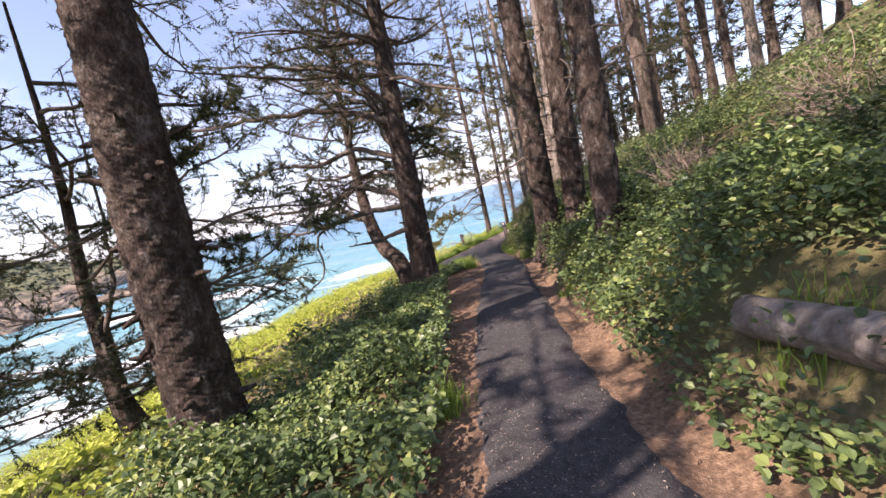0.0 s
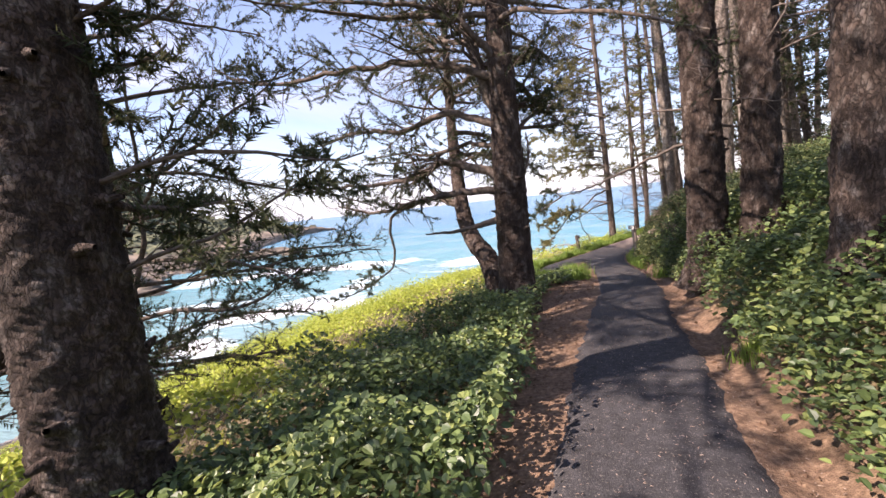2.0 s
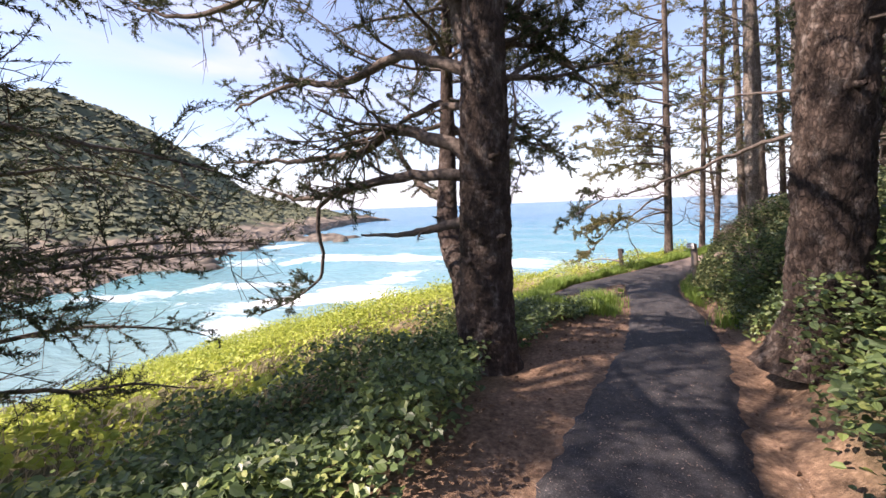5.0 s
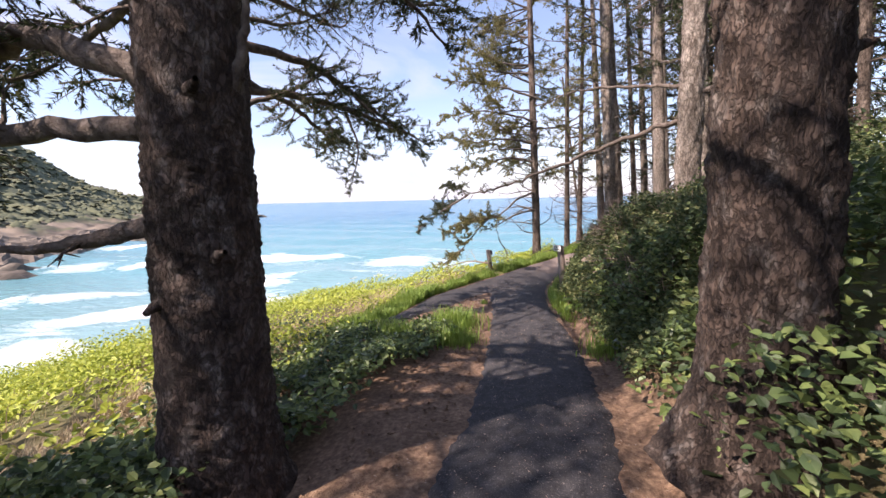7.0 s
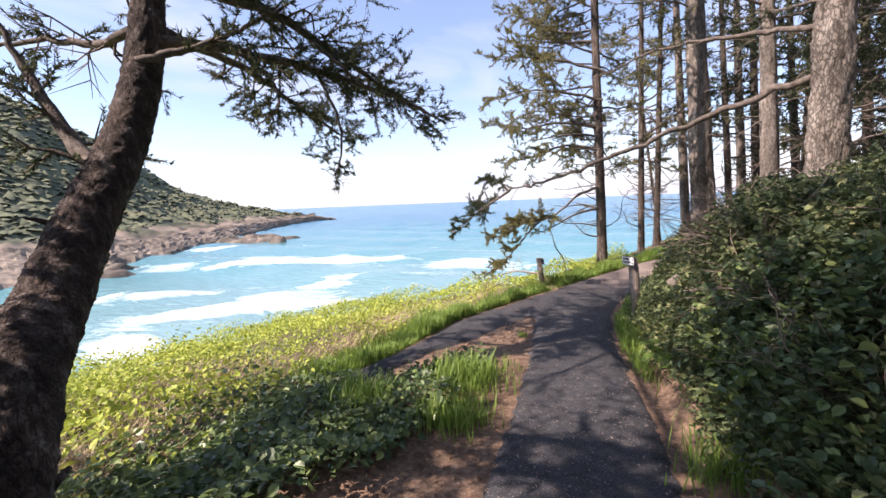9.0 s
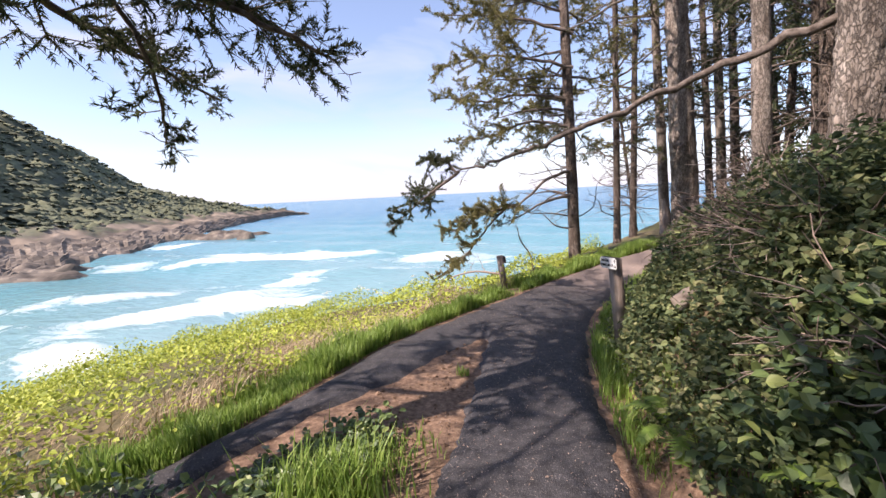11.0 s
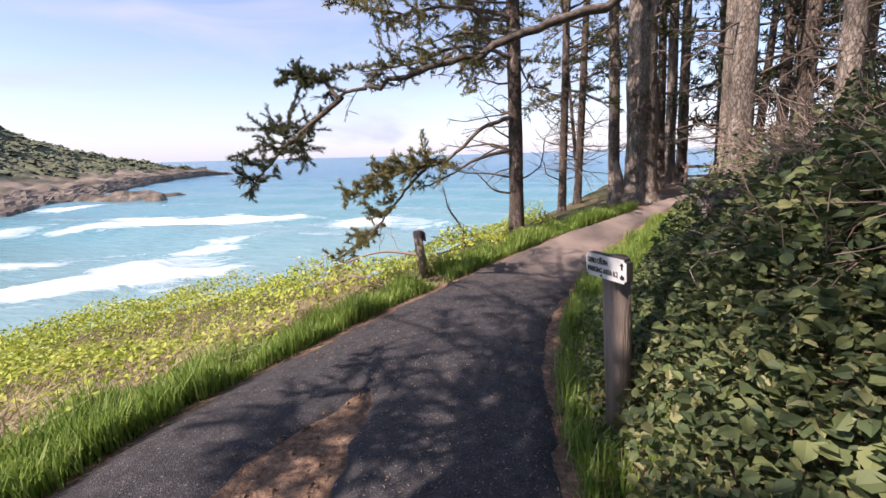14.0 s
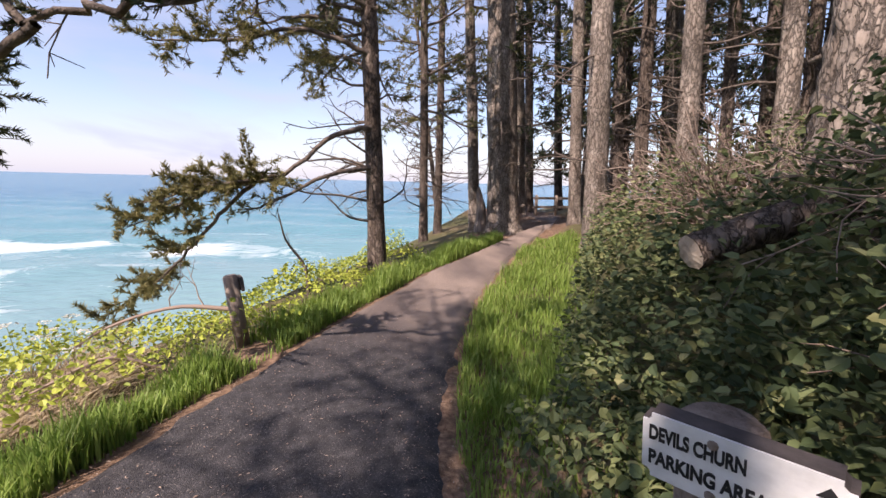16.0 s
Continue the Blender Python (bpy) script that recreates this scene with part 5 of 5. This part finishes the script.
# ---- logs, stones, snags ----
def log(a, b, r0, r1, label, sag=0.0, sides=26, mat=None, stubs=()):
    root = new("log")
    a, b = np.asarray(a, float), np.asarray(b, float)
    root.location = a
    tagged(root, label, "log")
    pts = a + (b - a) * np.linspace(0, 1, 26)[:, None]
    pts[:, 2] -= sag * np.sin(np.linspace(0, np.pi, 26))
    pts = pts - a
    v, f = tube(pts, np.linspace(r0, r1, 26), sides, 0.07)
    mesh_ob("stem", v, f, mat or M_LOG, root)
    for at_, way, ln, rs in stubs:
        p0 = pts[int(at_ * 25)]
        mm = wander(p0, way, ln, 6, 0.25, 0.0, np.random.default_rng(int(at_ * 100)))
        sv_, sf_ = tube(mm, np.linspace(rs, rs * 0.3, 6), 8, 0.1)
        mesh_ob("branch_stub", sv_, sf_, mat or M_LOG, root)
    ring = v[:sides]
    c = ring.mean(0)
    d = unit(pts[0] - pts[1])
    cv = np.vstack([ring * 0.985 + c * 0.015 + d * 0.003, (ring + c) / 2 + d * 0.012, c[None] + d * 0.016])
    k = np.arange(sides)
    k2 = (k + 1) % sides
    fq = np.stack([k, k2, k2 + sides, k + sides], -1)
    ft = np.stack([k + sides, k2 + sides, np.full(sides, 2 * sides), np.full(sides, 2 * sides)], -1)
    bm = bmesh.new()
    bv = [bm.verts.new(p) for p in cv]
    for q in fq:
        bm.faces.new([bv[i] for i in q])
    for q in ft:
        bm.faces.new([bv[i] for i in q[:3]])
    part("sawn_end", bm, M_CUT, root, "pale sawn end", smooth=True)
    return root


log((2.37, 1.62, 0.55), (2.80, -1.3, 0.86), 0.15, 0.175, "thick weathered log sawn off beside the trail")
log((3.20, 17.50, 0.27), (4.5, 17.35, 0.72), 0.085, 0.10, "fallen dark-barked log with a sawn end lying on the bank", mat=M_BARK_WARM)
log((2.56, 14.95, 0.02), (3.2, 15.2, 0.42), 0.062, 0.055, "short rotting branch wood half sunk in shrubs", stubs=[(0.9, (0.3, -0.5, 0.5), 0.22, 0.022), (0.8, (0.8, -0.2, 0.1), 0.3, 0.018), (0.95, (-0.3, 0.2, 0.6), 0.16, 0.02)])
log((-1.35, 9.55, gz(-1.35, 9.55) + 0.06), (-0.35, 11.7, gz(-0.35, 11.7) + 0.05), 0.06, 0.045, "slim pale dead pole lying in the litter")


def stone(x, y, s, label, seed, mat=None, sink=0.3):
    bm = bmesh.new()
    bmesh.ops.create_icosphere(bm, subdivisions=3, radius=1)
    for v in bm.verts:
        n_ = noise.noise(v.co * 1.3 + Vector((seed, 0, 0))) * 0.35 + noise.noise(v.co * 3.1 + Vector((0, seed, 0))) * 0.12
        v.co = Vector((v.co.x * s[0], v.co.y * s[1], v.co.z * s[2])) * (1 + n_)
    ob = part("stone", bm, mat or M_STONE, None, label)
    ob.location = (x, y, gz(x, y) + s[2] * (1 - sink))
    ob.rotation_euler[2] = seed
    return tagged(ob, label, "stone")


stone(-0.35, 2.55, (0.2, 0.15, 0.13), "mossy boulder half hidden in shrubs", 2.0)
stone(2.12, 2.85, (0.2, 0.12, 0.09), "flat tan rock at the bank's foot", 4.0, M_ROCK)
# dark cobbles where the bank meets the water
cob = []
r = np.random.default_rng(120)
cx_, cy_ = r.uniform(-62, -4, 60000), r.uniform(-4, 52, 60000)
cg = ground_z(cx_, cy_)
ok = np.abs(cg - SEA - 0.4) < 0.9
for xx, yy, zg in list(zip(cx_[ok], cy_[ok], cg[ok]))[:1500]:
    s = r.uniform(0.18, 0.6)
    n_ = 7
    th = np.linspace(0, 2 * np.pi, n_, endpoint=False)
    rr = s * r.uniform(0.75, 1.2, (3, n_)) * np.array([1.0, 0.8, 0.35])[:, None]
    zz = max(zg, SEA - 0.2) + s * np.array([-0.2, 0.4, 0.7])[:, None]
    v = np.stack([xx + rr * np.cos(th), yy + rr * np.sin(th), zz + rr * 0], -1).reshape(-1, 3)
    i, j = np.meshgrid(np.arange(2) * n_, np.arange(n_), indexing="ij")
    j2 = (j + 1) % n_
    f = np.stack([i + j, i + j2, i + n_ + j2, i + n_ + j], -1).reshape(-1, 4)
    cob.append((v, np.vstack([f, [[14, 15, 16, 17], [14, 17, 18, 19]]])))
v, f = join(cob)
tagged(mesh_ob("cobbles", v, f, M_STONE, smooth=False), "dark cobbles along the waterline below the bank", "stones", kind="stuff")


def snag(keys, r0, label, twigs=4, seed=0, mat=None):
    rr = np.random.default_rng(seed)
    v, f = limb_mesh(catmull(keys, 14), r0, Crown(), rr, twigs=twigs, leafy=0, spread=0.35, sub=2)
    ob = mesh_ob("snag", v, f, mat or M_TWIG, None, label)
    return tagged(ob, label, "dead branch")


snag([(1.0, 22.3, gz(1.0, 22.3) - 0.05), (0.95, 22.3, -0.75), (0.7, 22.3, -0.35), (0.62, 22.2, 0.05)], 0.035, "dead grey sapling stub on the bank edge", 4, 1, M_LIMB)
snag([(0.35, 20.9, gz(0.35, 20.9) + 0.3), (-0.3, 20.9, -0.9), (-0.9, 20.8, -1.05), (-1.3, 20.8, -1.3)], 0.03, "bare crooked branch low over the herbs", 6, 2)
snag([(-0.1, 20.0, gz(-0.1, 20.0) + 0.1), (-0.5, 19.9, -1.05), (-0.9, 19.7, -1.2), (-1.5, 19.6, -1.5)], 0.022, "dry twiggy branch lying on the bank", 9, 3)


def brush(x, y, n, rad, h, label, seed):
    """A leafless twiggy shrub: many thin stems fanning from one foot."""
    rr = np.random.default_rng(seed)
    chunks = []
    b = np.array([x, y, gz(x, y) - 0.03])
    for k in range(n):
        th = rr.uniform(0, 6.28)
        way = np.array([math.cos(th) * rad, math.sin(th) * rad, h * rr.uniform(0.35, 1.1)])
        m = wander(b + np.array([math.cos(th), math.sin(th), 0]) * 0.12 * rr.uniform(0, 1), way, np.linalg.norm(way) * rr.uniform(0.7, 1.2), 8, 0.2, -0.03, rr)
        chunks.append(tube(m, np.linspace(0.008, 0.003, 8), 3))
        for _ in range(4):
            j = rr.integers(3, 7)
            t = wander(m[j], (m[j] - m[j - 1]) + rr.normal(0, 0.06, 3), 0.3 * rr.uniform(0.5, 1.2), 4, 0.3, 0, rr)
            chunks.append(tube(t, np.linspace(0.004, 0.002, 4), 3))
    v, f = join(chunks)
    ob = mesh_ob("bare_shrub", v - b, f, M_TWIG, None, label)
    ob.location = b
    return tagged(ob, label, "shrub")


for k, (x, y, n, rad, h) in enumerate([(4.2, 5.4, 70, 0.6, 0.9), (4.6, 6.6, 60, 0.6, 0.8), (5.6, 19.9, 90, 1.0, 0.9), (6.8, 20.6, 90, 1.0, 0.9), (5.2, 19.0, 90, 1.0, 0.9), (6.2, 19.6, 80, 1.0, 0.9),
                                       (4.0, 16.6, 60, 0.8, 0.5), (3.5, 15.4, 60, 0.7, 0.4), (4.6, 17.6, 60, 0.8, 0.5), (6.6, 21.3, 80, 1.0, 0.7), (4.2, 14.0, 50, 0.7, 0.4), (3.8, 12.6, 50, 0.7, 0.4), (3.1, 13.3, 40, 0.6, 0.55), (3.3, 14.3, 46, 0.7, 0.6), (3.6, 15.0, 46, 0.7, 0.6), (3.1, 16.0, 30, 0.5, 0.5), (3.0, 12.2, 36, 0.6, 0.5), (5.2, 3.6, 70, 0.8, 0.8), (6.4, 5.0, 70, 0.8, 0.8)]):
    brush(x, y, n, rad, h, "leafless twiggy brush on the bank", 140 + k)


def rail_fence():
    root = new("rail_fence")
    x, y = 9.3, 30.2
    z = gz(x, y)
    root.location = (x, y, z)
    tagged(root, "low dark wooden rail fence at the trail's far end", "fence")
    for dx in (-0.9, 0.0, 0.9):
        p = part("fence_post", cylinder_bm(0.06, 0.06, 0.85, 10), M_POST, root, smooth=True)
        p.location = (dx, dx * 0.2, -0.05)
    for zz in (0.35, 0.68):
        p = part("rail", board_bm(2.1, 0.05, 0.09), M_POST, root)
        p.location = (0, 0.0, zz)
        p.rotation_euler[2] = 0.2
    return root


rail_fence()


# rock ledges awash off the headland
def islet(x, y, lx, ly, h, turn, label, seed):
    n_, m_ = 40, 14
    th = np.linspace(0, 2 * np.pi, n_, endpoint=False)[None, :]
    k = np.linspace(1, 0.0, m_)[:, None]
    e = 1 + 0.35 * (vnoise(np.cos(th) * 3, np.sin(th) * 3, 1, seed) - 0.5)
    X_, Y_ = lx * k * e * np.cos(th), ly * k * e * np.sin(th)
    Z_ = -1.0 + (h + 1.0) * (1 - k ** 6) * (0.6 + 0.8 * vnoise(X_, Y_, 3.0, seed + 1)) + 0.5 * (vnoise(X_, Y_, 1.1, seed + 2) - 0.5) * (k < 0.99)
    c, s = math.cos(turn), math.sin(turn)
    v = np.stack([X_ * c - Y_ * s, X_ * s + Y_ * c, Z_], -1).reshape(-1, 3)
    i, j = np.meshgrid(np.arange(m_ - 1) * n_, np.arange(n_), indexing="ij")
    j2 = (j + 1) % n_
    f = np.stack([i + j, i + j2, i + n_ + j2, i + n_ + j], -1).reshape(-1, 4)
    ob = mesh_ob("rock_islet", v, f, M_ROCK, smooth=False)
    ob.location = (x, y, SEA)
    return tagged(ob, label, "rock")


islet(-136, 158, 18, 7, 2.0, 0.5, "low brown rock ledge awash in the surf", 1)
islet(-118, 80, 10, 5, 1.6, 0.8, "tan rock ledge at the cove's edge", 4)
islet(-108, 70, 12, 5, 1.2, 0.6, "flat tan rock ledge at the cove's edge", 7)
islet(-262, 372, 26, 7, 2.2, 0.7, "dark reef off the headland's tip", 10)
islet(-120, 150, 4, 2, 1.6, 0.2, "small dark rock in the surf", 13)

# white umbels along the bank's brow
r = np.random.default_rng(150)
for k in range(34):
    x = r.uniform(-9, 0.2)
    y = float(edge_y(x)) - r.uniform(0.1, 1.4)
    h = r.uniform(0.35, 0.75)
    z = gz(x, y)
    root = new("umbel_flower")
    root.location = (x, y, z - 0.02)
    tagged(root, "thin-stemmed white umbel flower on the bank's brow", "flower", "umbels on the brow")
    top = np.array([r.normal(0, 0.08), r.normal(0, 0.08), h])
    v, f = tube(catmull([(0, 0, 0), top * np.array([0.3, 0.3, 0.5]), top], 5), np.linspace(0.006, 0.003, 5), 4)
    mesh_ob("stem", v, f, M_HERB, root)
    n_ = 30
    a = r.uniform(0, 6.28, n_)
    d = 0.075 * np.sqrt(r.uniform(0, 1, n_))
    p = top + np.stack([d * np.cos(a), d * np.sin(a), 0.03 - d * 0.35], -1)
    v, f = leaf_mesh(p, np.full(n_, 0.028), r, 0.3, 0.5)
    mesh_ob("flower_head", v, f, M_UMBEL, root, "white flower head", smooth=False)

# needle litter and leaf scraps on the asphalt and soil
r = np.random.default_rng(160)
x, y = scatter(9000, -1.0, 3.0, -2.0, 22.0, lambda a, c: ((a > xl(c) - 0.5) & (a < xr(c) + 0.4)) * (0.25 + 0.75 * vnoise(a, c, 0.6, 71)), r)
on = (x > xl(y) + 0.05) & (x < xr(y) - 0.05)
z = np.where(on, pz(y) + 0.056, ground_z(x, y) + 0.012)
v, f = leaf_mesh(np.stack([x, y, z], -1), np.full(len(x), 0.019), r, 0.12, 0.16)
tagged(mesh_ob("needle_litter", v, f, M_TWIG, smooth=False), "pale needles and leaf scraps strewn on the trail", "litter", kind="stuff")

# crumbled soil in the wedge between the two asphalt strips, and along the edges
x, y = scatter(1400, -1.2, 3.0, 1.0, 17.4, lambda a, c: ((a < xl(c) - 0.02) & (a > xl(c) - 0.9) | (a > xr(c) + 0.02) & (a < xr(c) + 0.4)) * 1.0, r)
chunks = []
z = ground_z(x, y)
for px, py, pz_ in zip(x, y, z):
    s = r.uniform(0.008, 0.028)
    o = r.normal(0, 0.25, (6, 3)) * s + s * np.array([[1, 0, 0], [0, 1, 0], [-1, 0, 0], [0, -1, 0], [0, 0, 0.8], [0, 0, -0.5]])
    chunks.append((o + (px, py, pz_ + s * 0.3), np.array([[0, 1, 4], [1, 2, 4], [2, 3, 4], [3, 0, 4], [1, 0, 5], [2, 1, 5], [3, 2, 5], [0, 3, 5]])))
v, f = join(chunks)
tagged(mesh_ob("soil_crumbs", v, f, M_GROUND, smooth=False), "loose crumbs of brown soil beside the asphalt", "soil", kind="stuff")


def fern(x, y, n, length, label, seed):
    """A fern: arching fronds, each a rib with leaflets in pairs."""
    rr = np.random.default_rng(seed)
    root = new("fern")
    root.location = (x, y, gz(x, y) - 0.01)
    tagged(root, label, "fern")
    for k in range(n):
        th = k * 6.283 / n + rr.normal(0, 0.25)
        L = length * rr.uniform(0.7, 1.15)
        out = np.array([math.cos(th), math.sin(th), 0])
        rib = catmull([(0, 0, 0), out * L * 0.35 + (0, 0, L * 0.55), out * L * 0.75 + (0, 0, L * 0.62), out * L * 1.05 + (0, 0, L * 0.42)], 22)
        side = np.array([-math.sin(th), math.cos(th), 0])
        vs, fs = [], []
        for q in range(3, 22):
            w = 0.24 * L * math.sin(math.pi * (q - 1) / 23) ** 0.7
            d = unit(rib[q] - rib[q - 1])
            for sg in (-1, 1):
                b0 = len(vs)
                tip = rib[q] + side * sg * w + d * w * 0.25 - np.array([0, 0, 0.12 * w])
                vs += [rib[q] - d * 0.010, rib[q] + d * 0.012, (rib[q] + tip) / 2 + d * 0.012, tip]
                fs += [(b0, b0 + 1, b0 + 2, b0 + 3)]
        mesh_ob("frond", np.array(vs), np.array(fs), M_GRASS, root, smooth=False)
    return root


fern(2.42, 14.25, 7, 0.42, "green fern growing at the trail's edge", 1)
fern(2.75, 12.9, 6, 0.36, "green fern growing at the bank's foot", 2)
fern(2.35, 3.6, 6, 0.35, "green fern among the bank shrubs", 3)
# low plants in the wedge, broad leaves near the great trunk, and a broken stump by the pale trunk
cover("wedge_plants", 900, (-0.7, 0.6, 12.6, 15.2), lambda a, c: smooth(0.75, 0.2, np.hypot((a + 0.05 - 0.35 * (c - 13.6)) / 0.6, (c - 13.7) / 1.0)) * 1.0, 0.16, 0.06, M_LEAF, "low leafy plants on the soil wedge", "plants", 171)
cover("broad_leaves", 420, (2.3, 4.6, 7.0, 16.0), lambda a, c: smooth(0.15, 0.4, a - xr(c)) * smooth(2.0, 0.8, a - xr(c)) * 0.8, 0.5, 0.10, M_LEAF, "broad pale-green leaves along the bank's foot", "plants", 172, wide=0.44)
snag([(5.15, 26.6, gz(5.15, 26.6) - 0.1), (5.15, 26.6, -0.3), (5.1, 26.6, 0.15), (5.05, 26.6, 0.45)], 0.2, "broken brown stump leaning by the pale trunk", 2, 9, M_POST)
